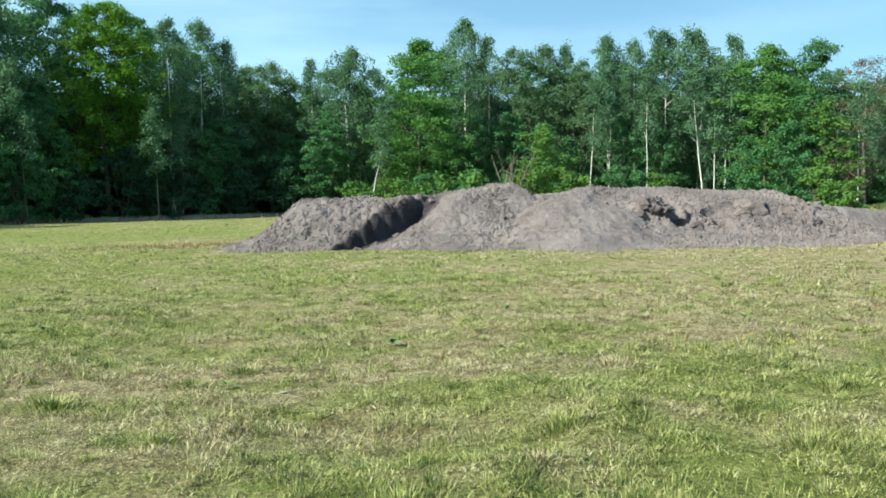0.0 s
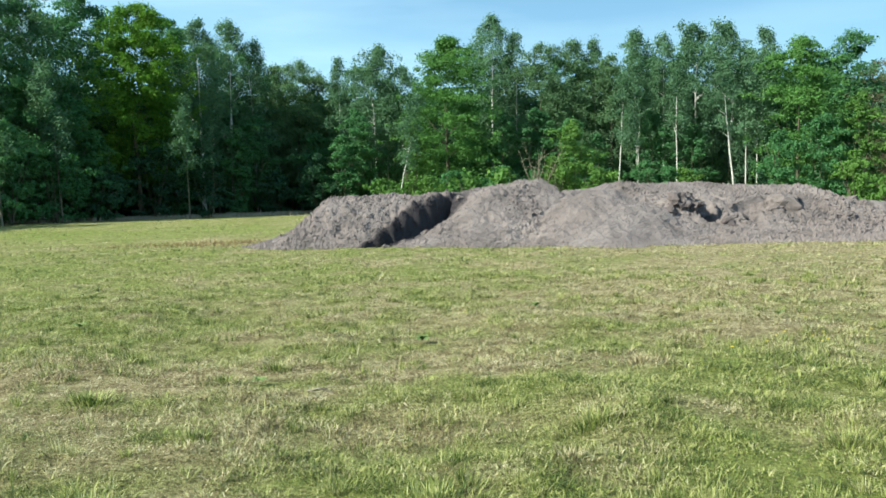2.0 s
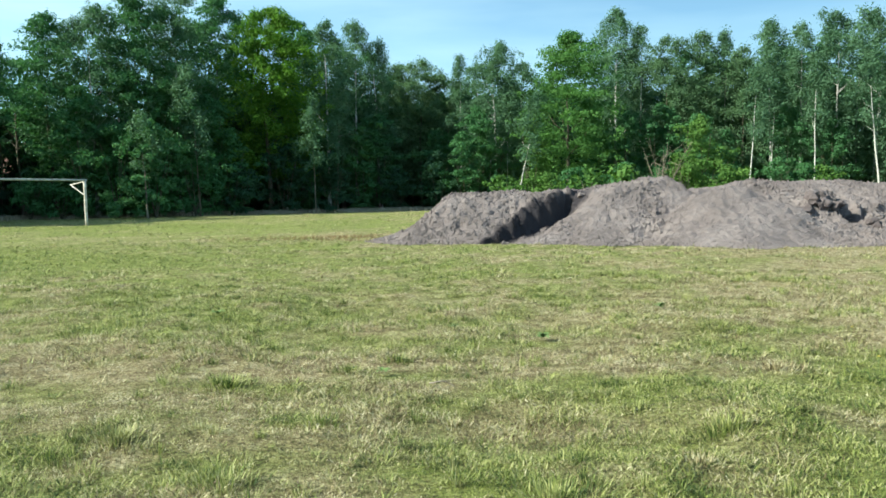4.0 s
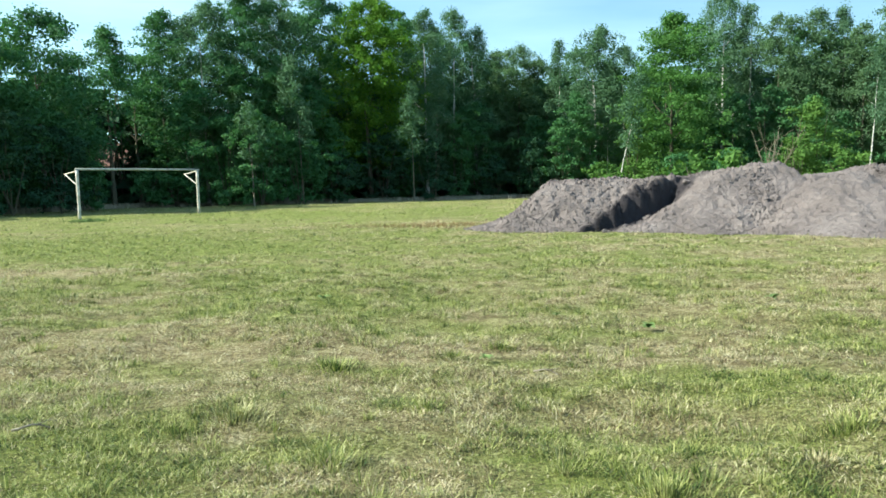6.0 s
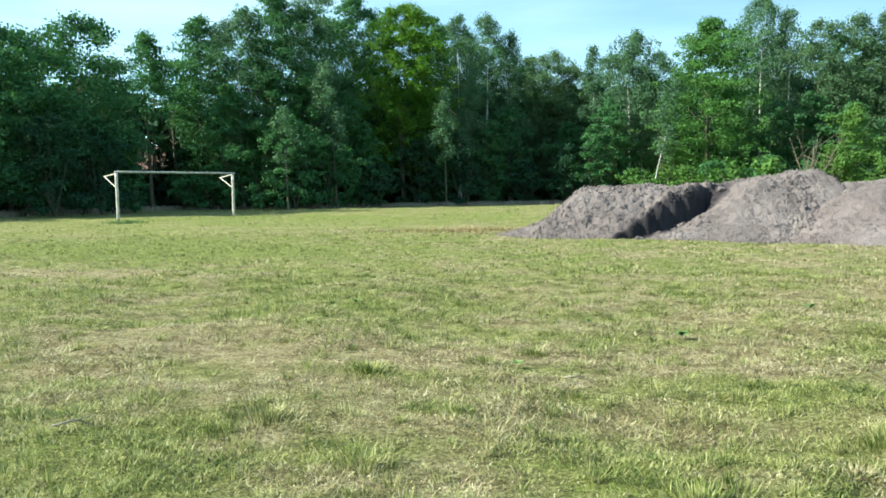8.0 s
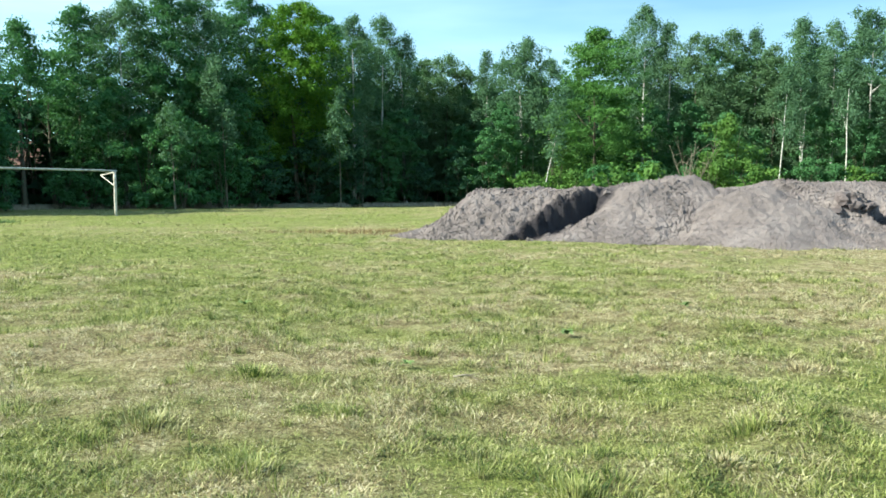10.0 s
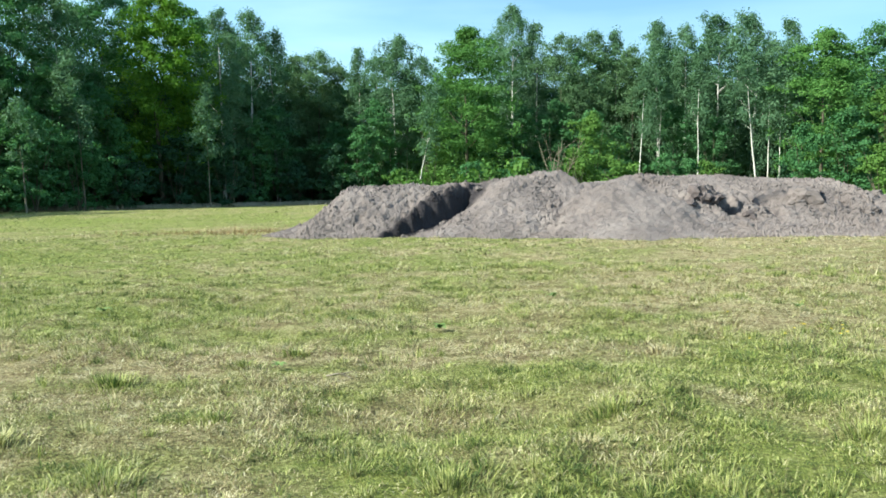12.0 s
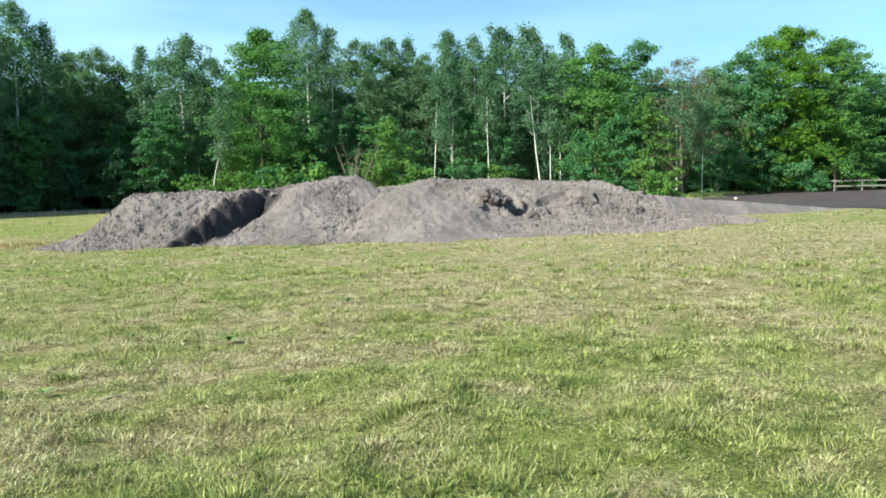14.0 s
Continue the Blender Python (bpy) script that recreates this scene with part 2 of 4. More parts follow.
def part(name, bm, mat, parent, label="", rounded=False):
    me = bpy.data.meshes.new(name)
    for f in bm.faces:
        f.smooth = rounded
    bm.to_mesh(me)
    bm.free()
    me.materials.append(mat)
    return child(name, me, parent, label)


def base(name, x, y, z, label, category, group="", turn=0.0):
    ob = tagged(new(name), label, category, group)
    ob.matrix_world = pose(x, y, z, 0, 0, turn)
    return ob


def tube(points, radii, sides=7):
    """Corners and four-cornered faces of a tapered tube along the points."""
    pts, ring = np.asarray(points, float), np.linspace(0, 2 * np.pi, sides, endpoint=False)
    along = np.gradient(pts, axis=0)
    along /= np.linalg.norm(along, axis=1, keepdims=True) + 1e-9
    ref = np.where(np.abs(along[:, 2:3]) > 0.9, [[1.0, 0, 0]], [[0, 0, 1.0]])
    a = np.cross(along, ref)
    a /= np.linalg.norm(a, axis=1, keepdims=True)
    b = np.cross(along, a)
    r = np.asarray(radii)[:, None, None]
    v = pts[:, None] + r * (np.cos(ring)[None, :, None] * a[:, None] + np.sin(ring)[None, :, None] * b[:, None])
    n = len(pts)
    i, j = np.meshgrid(np.arange(n - 1), np.arange(sides), indexing="ij")
    k = (j + 1) % sides
    f = np.stack([i * sides + j, i * sides + k, (i + 1) * sides + k, (i + 1) * sides + j], -1).reshape(-1, 4)
    return v.reshape(-1, 3), f


def joined(pieces):
    vs, fs, n = [], [], 0
    for v, f in pieces:
        vs.append(v)
        fs.append(f + n)
        n += len(v)
    return np.concatenate(vs), np.concatenate(fs)


def unit(v):
    return v / (np.linalg.norm(v, axis=-1, keepdims=True) + 1e-9)


def leaf_blades(at, normal, size, long=1.5, hang=0.0):
    """A pointed three-cornered leaf at each place."""
    n = len(at)
    spin = unit(rng.normal(size=(n, 3)) + [0, 0, -hang])
    t = unit(spin - (spin * normal).sum(-1, keepdims=True) * normal)
    w = np.cross(normal, t)
    s = (size * rng.uniform(0.65, 1.35, n))[:, None]
    tip, side = t * s * long * 0.5, w * s * 0.5
    bend = normal * s * 0.12
    v = np.stack([at - tip + side + bend, at + tip - bend, at - tip * 0.7 - side + bend], 1).reshape(-1, 3)
    return v, np.arange(3 * n).reshape(n, 3)


def clump_leaves(centres, radii, count, flat, size, long=1.5, hang=0.0, up=0.5):
    """Leaves on the outside of many small puffs."""
    count = int(count * 1.65)
    which = rng.choice(len(centres), count, p=radii**2 / (radii**2).sum())
    d = unit(rng.normal(size=(count, 3)))
    d[:, 2] = np.where(rng.random(count) < 0.45, np.abs(d[:, 2]), d[:, 2])
    spread = np.where(rng.random(count) < 0.25, rng.uniform(0.9, 1.4, count), rng.uniform(0.35, 1.0, count))
    at = centres[which] + d * (radii[which] * spread)[:, None] * [1, 1, flat]
    normal = unit(d + [0, 0, up] + 0.55 * rng.normal(size=(count, 3)))
    return leaf_blades(at, normal, size * 0.78, long, hang)


CROWNS = {  # limbs per m2 of crown, puff radius, flatness, leaf size, leaf length, hang, leaves per m2, rise and droop of the limbs
    "broad": (0.66, 0.8, 0.66, 0.2, 1.4, 0.1, 82, 0.5, 0.3),
    "birch": (0.8, 0.6, 1.1, 0.15, 1.6, 1.2, 92, 0.6, 0.8),
    "olive": (0.75, 0.66, 0.9, 0.15, 1.5, 0.6, 100, 0.55, 0.55),
    "maple": (0.8, 0.78, 0.64, 0.19, 1.25, 0.2, 120, 0.15, 0.22),
    "gold": (0.7, 0.72, 0.8, 0.2, 1.3, 0.1, 130, 0.3, 0.25),
    "poplar": (1.0, 0.7, 0.9, 0.18, 1.4, 0.0, 130, 0.5, 0.3),
    "bare": (0.7, 0.5, 0.8, 0.1, 1.5, 0.2, 60, 0.6, 0.3),
    "shrub": (0.9, 0.46, 0.72, 0.17, 1.4, 0.1, 108, 0.5, 0.4),
}


def outline(kind, u):
    """How far a crown reaches out at each height, from its foot (0) to its top (1)."""
    low = 0.12 if kind == "maple" else 0.3
    t = np.clip((u - low) / (1 - low), 0, 1)
    bend, blunt = {"broad": (2.8, 0.5), "birch": (2.4, 0.55), "olive": (2.6, 0.5), "maple": (2.6, 0.52), "poplar": (1.9, 0.65), "gold": (2.8, 0.5)}.get(kind, (2.6, 0.5))
    return np.where(u < low, 0.76 + 0.24 * u / low, np.clip(1 - t**bend, 0.02, 1) ** blunt)


def crown_arrays(kind, height, radius, start, few=1.0):
    """Puffs of leaves set along limbs that rise from the trunk and droop towards their tips."""
    per, puff, flat, size, long, hang, leaves, rise, droop = CROWNS[kind]
    z0 = height * start
    tall = height - z0
    area = 2 * radius * tall
    n = max(9, int(area * per))
    u = (np.arange(n) + rng.random(n)) / n
    u = u**0.95
    ang = rng.uniform(0, 2 * np.pi, n)
    p, q = rng.uniform(0, 6.3, 2)
    lobes = 1 + 0.16 * np.sin(2 * ang + p + 3 * u) + 0.13 * np.sin(3 * ang + 7 * u + q)
    reach = np.maximum(radius - puff * 0.4, puff * 0.5) * outline(kind, u) * lobes * rng.uniform(0.72, 1.08, n)
    s = np.linspace(0.34, 1.0, 5)[None] + rng.normal(size=(n, 5)) * 0.05
    turn = ang[:, None] + rng.normal(size=(n, 5)) * 0.16
    x, y = reach[:, None] * s * np.cos(turn), reach[:, None] * s * np.sin(turn)
    z = (u * tall)[:, None] + reach[:, None] * (rise * s - droop * s * s) * (1 - 0.6 * u[:, None]) + rng.normal(size=(n, 5)) * 0.12
    pr = puff * (1.15 - 0.5 * s) * rng.uniform(0.7, 1.2, (n, 5)) 
    top = float(np.percentile(z + pr * flat * 0.7, 96.0))
    z = z0 + np.where(z > 0, z * tall / top, z)
    c = np.stack([x, y, np.maximum(z, 0.3)], -1).reshape(-1, 3)
    return c, pr.ravel(), int(area * leaves * few), flat, size, long, hang


def trunk_arrays(height, thick, lean=(0.0, 0.0), limbs=7, reach=1.5, start=0.3, wobble=0.12, up_to=0.86, limb_thick=0.36):
    z = np.linspace(-0.15, height * up_to, 11)
    k = z / (height * up_to)
    pts = np.stack([lean[0] * k + wobble * np.cumsum(rng.normal(size=11)) * k * 0.5, lean[1] * k + wobble * np.cumsum(rng.normal(size=11)) * k * 0.5, z], -1)
    out = [tube(pts, thick * (1.0 - 0.82 * np.clip(k, 0, 1)) * (1 + 0.5 * np.exp(-np.clip(z, 0, 9) * 3)), 8)]
    for _ in range(limbs):
        h = rng.uniform(start, 0.95)
        p0 = np.array([np.interp(h, k, pts[:, 0]), np.interp(h, k, pts[:, 1]), h * height * up_to])
        a = rng.uniform(0, 2 * np.pi)
        far = reach * (1.15 - h * 0.7) * rng.uniform(0.6, 1.2)
        s = np.linspace(0, 1, 5)[:, None]
        way = np.array([np.cos(a), np.sin(a), 0.0])
        limb = p0 + way * far * s + np.array([0, 0, 1.0]) * far * (0.5 * s + 0.5 * s**2) + rng.normal(size=(5, 3)) * 0.07 * s
        out.append(tube(limb, thick * limb_thick * (1 - h * 0.5) * np.linspace(1, 0.2, 5), 5))
    return joined(out)


LABELS = {
    "broad": ("broadleaf_tree", "tall dark green broadleaf tree at the wood's edge", LEAF_BROAD, BARK_BROWN),
    "birch": ("birch_tree", "slender grey-green birch with drooping twigs and white bark", LEAF_BIRCH, BARK_BIRCH),
    "olive": ("alder_tree", "dull olive-green tree standing in the wood's edge", LEAF_OLIVE, BARK_BROWN),
    "maple": ("maple_tree", "full fresh green maple with layered leafy tiers", LEAF_MAPLE, BARK_BROWN),
    "gold": ("oak_tree", "sunlit yellow-green young oak above shaded undergrowth", LEAF_GOLD, BARK_BROWN),
    "poplar": ("poplar_tree", "narrow upright dark green poplar behind the goal", LEAF_BROAD, BARK_BROWN),
    "bare": ("half_bare_tree", "half-bare brownish tree with thin budding twigs", LEAF_BUD, BARK_PALE),
}


def tree(kind, x, y, height, radius, start, few=1.0):
    name, label, leaf, bark = LABELS[kind]
    ob = base(name, x, y, 0, label, "tree", "trees of the wood's edge")
    thick = 0.05 + height * (0.0075 if kind in ("birch", "olive") else 0.011)
    lean = rng.normal(size=2) * 0.25
    v, f = trunk_arrays(height, thick, lean, 60 if kind == "bare" else 8, radius * 0.75, 0.35 if kind != "bare" else 0.15, 0.1, 0.86 if kind in ("birch", "bare") else 0.7, 0.16 if kind == "bare" else 0.36)
    child("trunk", array_mesh("trunk", v, f, bark, True), ob)
    c, pr, count, flat, size, long, hang = crown_arrays(kind, height, radius * (1.4 if kind == "poplar" else 1.5 if kind == "maple" else 1.75), start * (0.4 if kind in ("birch", "olive", "gold") else 0.8), few)
    v, f = clump_leaves(c, pr, count, flat, size, long, hang)
    child("crown", array_mesh("crown", v, f, leaf), ob)
    return ob


def stem_birch(x, y, height, lean_x, thick, start=0.4):
    """A thin birch that shows its bare stem below a light crown."""
    # left of x = -10 a darker bark sets shade into the stem's colour
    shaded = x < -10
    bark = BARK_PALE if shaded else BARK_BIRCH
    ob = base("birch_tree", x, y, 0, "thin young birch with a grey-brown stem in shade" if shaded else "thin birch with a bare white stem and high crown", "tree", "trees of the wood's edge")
    v, f = trunk_arrays(height, thick * 1.15, (lean_x * 0.62, 0.0), 5, 1.0, 0.55, 0.07, 0.62)
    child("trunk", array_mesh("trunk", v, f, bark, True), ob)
    c, pr, count, flat, size, long, hang = crown_arrays("birch", height, 1.7, start, 0.8)
    c[:, 0] += lean_x * c[:, 2] / height
    v, f = clump_leaves(c, pr, count, flat, size, long, hang)
    child("crown", array_mesh("crown", v, f, LEAF_BIRCH), ob)


def shrub(x, y, height, radius, leaf, label, kind="shrub"):
    ob = base("shrub", x, y, 0, label, "shrub", "shrubs under the wood's edge")
    pieces = []
    for _ in range(6):
        a, s = rng.uniform(0, 6.3), np.linspace(0, 1, 5)[:, None]
        top = np.array([np.cos(a) * radius * 0.6, np.sin(a) * radius * 0.6, height * rng.uniform(0.6, 0.9)])
        pieces.append(tube(np.array([0, 0, -0.1]) + top * s + rng.normal(size=(5, 3)) * 0.08 * s, 0.045 * np.linspace(1, 0.25, 5), 5))
    v, f = joined(pieces)
    child("stem", array_mesh("stem", v, f, BARK_BROWN, True), ob)
    c, pr, count, flat, size, long, hang = crown_arrays(kind, height, radius * 1.3, 0.0)
    v, f = clump_leaves(c, pr, count, flat, size, long, hang)
    child("leaves", array_mesh("leaves", v, f, leaf), ob)


# ---- the spoil heap's shape ----
def heap(x, y, cx, cy, top, rx, ry, turn=0.0, round_top=0.12):
    """A tipped heap: a cone with a rounded top, longer one way than the other."""
    a = radians(turn)
    u, v = (x - cx) * math.cos(a) + (y - cy) * math.sin(a), -(x - cx) * math.sin(a) + (y - cy) * math.cos(a)
    d = np.sqrt((u / rx) ** 2 + (v / ry) ** 2 + round_top**2)
    return top * (1 - (d - round_top))


def ridge(x, y, ax, ay, bx, by, top_a, top_b, front, behind, flat=0.4, ends=1.0):
    """A long heap from a to b with a flat-topped cross-section, steeper or flatter in front and behind."""
    dx, dy = bx - ax, by - ay
    n = math.hypot(dx, dy)
    s = ((x - ax) * dx + (y - ay) * dy) / n
    side = (-(x - ax) * dy + (y - ay) * dx) / n
    over = np.maximum(np.maximum(-s, s - n), 0)
    top = top_a + (top_b - top_a) * np.clip(s / n, 0, 1)
    away = np.hypot(np.maximum(np.where(side < 0, -side / front, side / behind) - flat, 0), over / (0.5 * (front + behind)) * ends)
    return top * (1 - away / (1 - flat))


def soft_min(a, b, k):
    return -soft_max(-a, -b, k)


def soft_max(a, b, k):
    h = np.clip(0.5 + 0.5 * (a - b) / k, 0, 1)
    return b + (a - b) * h + k * h * (1 - h)


def bank_edge(x, y):
    """How far a place lies to the right of the cut bank's foot."""
    return ((x + 0.55) * 2.2 - (y - 20.4) * 2.5) / math.hypot(2.2, 2.5) + 0.16 * fractal(x, y, 0.7, 4, 8, 0.6)


def crumbly(x, y):
    """Where the soil lies in lumps instead of fine and loose."""
    fan = smooth(4.0, 4.6, x) * smooth(7.6, 6.6, x)
    return 0.5 * smooth(6.5, 8.5, x) + 0.6 * smooth(2.6, 1.4, x) + 0.35 * smooth(2.2, 3.0, x) * smooth(4.5, 3.9, x) + smooth(-0.15, 0.4, fractal(x, y, 2.3, 2, 47)) * (1 - 0.85 * fan)


def spoil_height(x, y):
    wx, wy = x + 0.22 * fractal(x, y, 1.3, 3, 5), y + 0.22 * fractal(x, y, 1.3, 3, 15)
    # the first mound, flat on top, and cut off by a steep bank along a line
    toe = 20.3 + 0.22 * np.abs(wx + 0.3)
    first = soft_min(0.88 * (wx + 3.1), 0.76 * (wy - toe), 0.18)
    first = soft_min(first, 0.75 * (26.4 - wy), 0.2)
    first = soft_min(first, 1.33 + 0.02 * wx, 0.16)
    first = soft_max(first, 0.3 * (1 - np.hypot((wx + 2.75) / 1.1, (wy - 22.2) / 1.2)), 0.1)
    edge = bank_edge(x, y)
    # its top falls off towards the bank's foot, with loose soil thrown up along the edge
    along = ((x + 0.55) * 2.5 + (y - 20.4) * 2.2) / math.hypot(2.5, 2.2)
    ends = smooth(3.9, 2.9, along)
    bank = np.maximum(smooth(0.06, -0.1, edge), 1 - ends)
    first = soft_min(first, 0.1 + 0.37 * along - 0.5 * edge, 0.15)
    first = np.maximum(first, -0.1) + 0.2 * np.exp(-(((edge + 0.2) / 0.2) ** 2)) * smooth(0.2, 1.6, along) * ends
    first = soft_min(first, 1.42, 0.1)
    # the second, highest mound: a long slope up from the bank's foot, a short flat top and a steep far end
    second = soft_min(0.47 * ((wx + 0.1) * 0.88 + (wy - 20.6) * 0.47 - 0.3), 1.53 + 0.165 * (wx - 3.1), 0.06)
    second = soft_min(second, 1.8 - 1.05 * (wx - 4.8), 0.05)
    second = soft_min(second, 0.6 * (wy - 19.65 - 0.12 * np.abs(wx - 2.5)), 0.12)
    second = soft_min(second, 1.9 - 0.6 * (wy - 23.6), 0.2)
    second = second - 0.3 * smooth(-0.1, 0.0, edge) * smooth(0.85, 0.05, edge) * smooth(0.05, 0.65, second) * ends
    h = soft_max(first, second, 0.05) * bank + second * (1 - bank)
    h = h + 0.34 * fractal(x, y, 0.34, 3, 9, 0.65) * np.exp(-(((edge + 0.12) / 0.28) ** 2)) * smooth(0.1, 0.5, h) * ends
    third = heap(wx, wy, 6.1, 21.5, 1.46, 2.75, 3.1, 0, 0.16)
    plateau = ridge(wx, wy, 7.2, 25.2, 13.8, 25.2, 1.52, 1.44, 7.0, 3.4, 0.1, 4.4)
    plateau = np.minimum(plateau, 1.46 - 0.016 * (x - 8))
    h = soft_max(h, third, 0.03)
    h = soft_max(h, plateau, 0.15)
    # scraped steps and small slides in the long front
    step = smooth(0.0, 0.14, (wy - 21.4) - 0.5 * np.sin(wx * 1.3) - 0.35 * fractal(x, y, 1.1, 3, 22)) * np.exp(-(((x - 9.6) / 2.6) ** 2)) * 0.26
    h = h + step * smooth(0.2, 0.5, h) - 0.12 * np.exp(-(((x - 9.6) / 2.6) ** 2)) * smooth(0.2, 0.5, h)
    for cx, cy, top, rx, ry in ((8.6, 21.5, 0.5, 0.75, 0.6), (10.2, 20.6, 0.35, 1.0, 0.7), (11.6, 21.3, 0.45, 1.1, 0.9), (13.2, 21.2, 0.4, 1.3, 1.0), (7.3, 20.2, 0.25, 0.9, 0.7)):
        h = h + np.maximum(heap(wx, wy, cx, cy, top, rx, ry), 0) * 0.8
    for cx, cy, rx, ry, deep in ((8.75, 21.35, 0.8, 0.45, 0.45), (9.45, 21.4, 0.5, 0.22, 0.25), (9.9, 20.55, 0.5, 0.25, 0.3), (11.9, 21.4, 0.9, 0.55, 0.6), (6.75, 21.1, 0.5, 0.4, 0.25), (14.6, 23.4, 0.9, 0.5, 0.35), (10.9, 19.2, 0.5, 0.3, 0.22), (7.6, 21.8, 0.5, 0.3, 0.2)):
        u, v = (x - cx) / rx + 0.25 * fractal(x, y, 0.3, 2, 33), (y - cy) / ry
        h = h - 1.3 * deep * smooth(0.0, 0.16, u) * smooth(1.0, 0.25, u) * np.exp(-(v**2)) * smooth(0.15, 0.4, h)
    tail = ridge(wx, wy, 12.2, 20.6, 16.4, 21.6, 0.4, 0.2, 1.3, 2.6, 0.15)
    h = soft_max(h, tail, 0.08)
    thin_end = ridge(wx, wy, 16.0, 27.0, 26.0, 36.5, 0.5, 0.22, 2.0, 2.5, 0.2)
    h = soft_max(h, thin_end, 0.1)
    on = smooth(-0.05, 0.35, h)
    rough = 0.7 + crumbly(x, y)
    flat = smooth(22.5, 24.0, y) * smooth(7.0, 8.5, x)
    h = h + on * (1 - 0.75 * flat) * ((0.09 + 0.07 * smooth(6.0, 8.0, x)) * fractal(x, y, 1.1, 3, 40) - 0.07 * np.abs(fractal(x, y, 0.45, 4, 41, 0.65)) * rough + 0.06 * fractal(x, y, 0.15, 2, 42, 0.7) * rough)
    # rain rills down the front
    h = h - on * 0.05 * np.abs(fractal(wx * 2.2, wy * 0.5, 0.8, 3, 60))
    return h


# ---- the ground ----
def dryness(x, y):
    d = 0.43 - 0.05 * smooth(1, -2, x) + 0.34 * fractal(x, y, 2.6, 4, 70) * (1 - 0.4 * smooth(8, 12, y)) + 0.62 * fractal(x, y, 0.4, 3, 71)
    for cx, cy, rx, ry, k in DRY_PLACES:
        d = d + k * np.exp(-(((x - cx) / rx) ** 2) - ((y - cy) / ry) ** 2)
    return smooth(0.05, 0.95, d)


DRY_PLACES = [(-2.6, 6.0, 1.8, 0.8, 0.55), (-4.5, 5.6, 1.4, 0.8, 0.3), (0.6, 6.0, 0.9, 0.5, 0.4), (5.0, 10.0, 5.0, 2.4, 0.45), (-9.2, 10.9, 2.6, 0.7, 0.5),
              (-12.5, 16.0, 5.0, 2.4, -0.8), (2.5, 4.0, 1.5, 1.2, -0.1), (12.0, 14.0, 7.0, 3.0, 0.45), (10.0, 17.5, 6.0, 1.6, 0.4), (-3.5, 26.0, 4.0, 2.0, 0.35), (16.0, 24.5, 5.0, 1.5, 0.6), (-15, 36, 12, 6, -0.35)]

line = np.sinh(np.linspace(-6.2, 6.2, 290)) / np.sinh(6.2) * 900
gx, gy = np.meshgrid(line, line + 8, indexing="ij")


def ground_height(x, y):
    return (0.07 * fractal(x, y, 1.5, 3, 80) + 0.045 * fractal(x, y, 0.7, 1, 83) * smooth(16, 8, np.hypot(x, y))) * smooth(300, 100, np.hypot(x, y)) - 0.02


gz = ground_height(gx, gy)
n = len(line)
i, j = np.meshgrid(np.arange(n - 1), np.arange(n - 1), indexing="ij")
quads = np.stack([i * n + j, (i + 1) * n + j, (i + 1) * n + j + 1, i * n + j + 1], -1).reshape(-1, 4)
ground = new("ground", array_mesh("ground", np.stack([gx, gy, gz], -1).reshape(-1, 3), quads, GROUND, True, dry=dryness(gx, gy).ravel()))
tagged(ground, "mown meadow, patchy green turf and dry straw", "meadow", kind="structure")


# ---- the spoil heap ----
hx, hy = np.meshgrid(np.concatenate([np.arange(-5.0, 18.5, 0.045), np.arange(18.5, 29, 0.15)]), np.concatenate([np.arange(16.8, 25.2, 0.05), np.arange(25.2, 39.5, 0.15)]), indexing="ij")
hz = spoil_height(hx, hy)
inside = hz > -0.02
hz = np.maximum(hz, -0.25)
n1, n2 = hx.shape
i, j = np.meshgrid(np.arange(n1 - 1), np.arange(n2 - 1), indexing="ij")
quads = np.stack([i * n2 + j, (i + 1) * n2 + j, (i + 1) * n2 + j + 1, i * n2 + j + 1], -1)
some = inside[:-1, :-1] | inside[1:, :-1] | inside[:-1, 1:] | inside[1:, 1:]
quads = quads[some]
used, quads = np.unique(quads, return_inverse=True)
verts = np.stack([hx, hy, hz], -1).reshape(-1, 3)[used]
# cut damp soil along the bank, painted darker still for the bank's shade
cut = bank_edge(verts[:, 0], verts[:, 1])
damp_shade = smooth(-0.3, -0.1, cut + 0.15 * fractal(verts[:, 0], verts[:, 1], 0.4, 3, 52)) * smooth(0.5, 0.2, cut) * smooth(23.6, 22.4, verts[:, 1])
# shade inside the hollows, painted in as round dark patches
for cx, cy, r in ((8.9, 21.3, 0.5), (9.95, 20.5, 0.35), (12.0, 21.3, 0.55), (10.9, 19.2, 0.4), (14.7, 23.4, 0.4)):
    damp_shade = np.maximum(damp_shade, smooth(r, r * 0.4, np.hypot(verts[:, 0] - cx, verts[:, 1] - cy) + 0.25 * fractal(verts[:, 0], verts[:, 1], 0.35, 3, 53)))
spoil = new("soil_mound", array_mesh("soil_mound", verts, quads.reshape(-1, 4), SPOIL, True, damp_shade=damp_shade))
tagged(spoil, "long heap of grey-brown excavated soil dumped on the meadow", "soil heap")


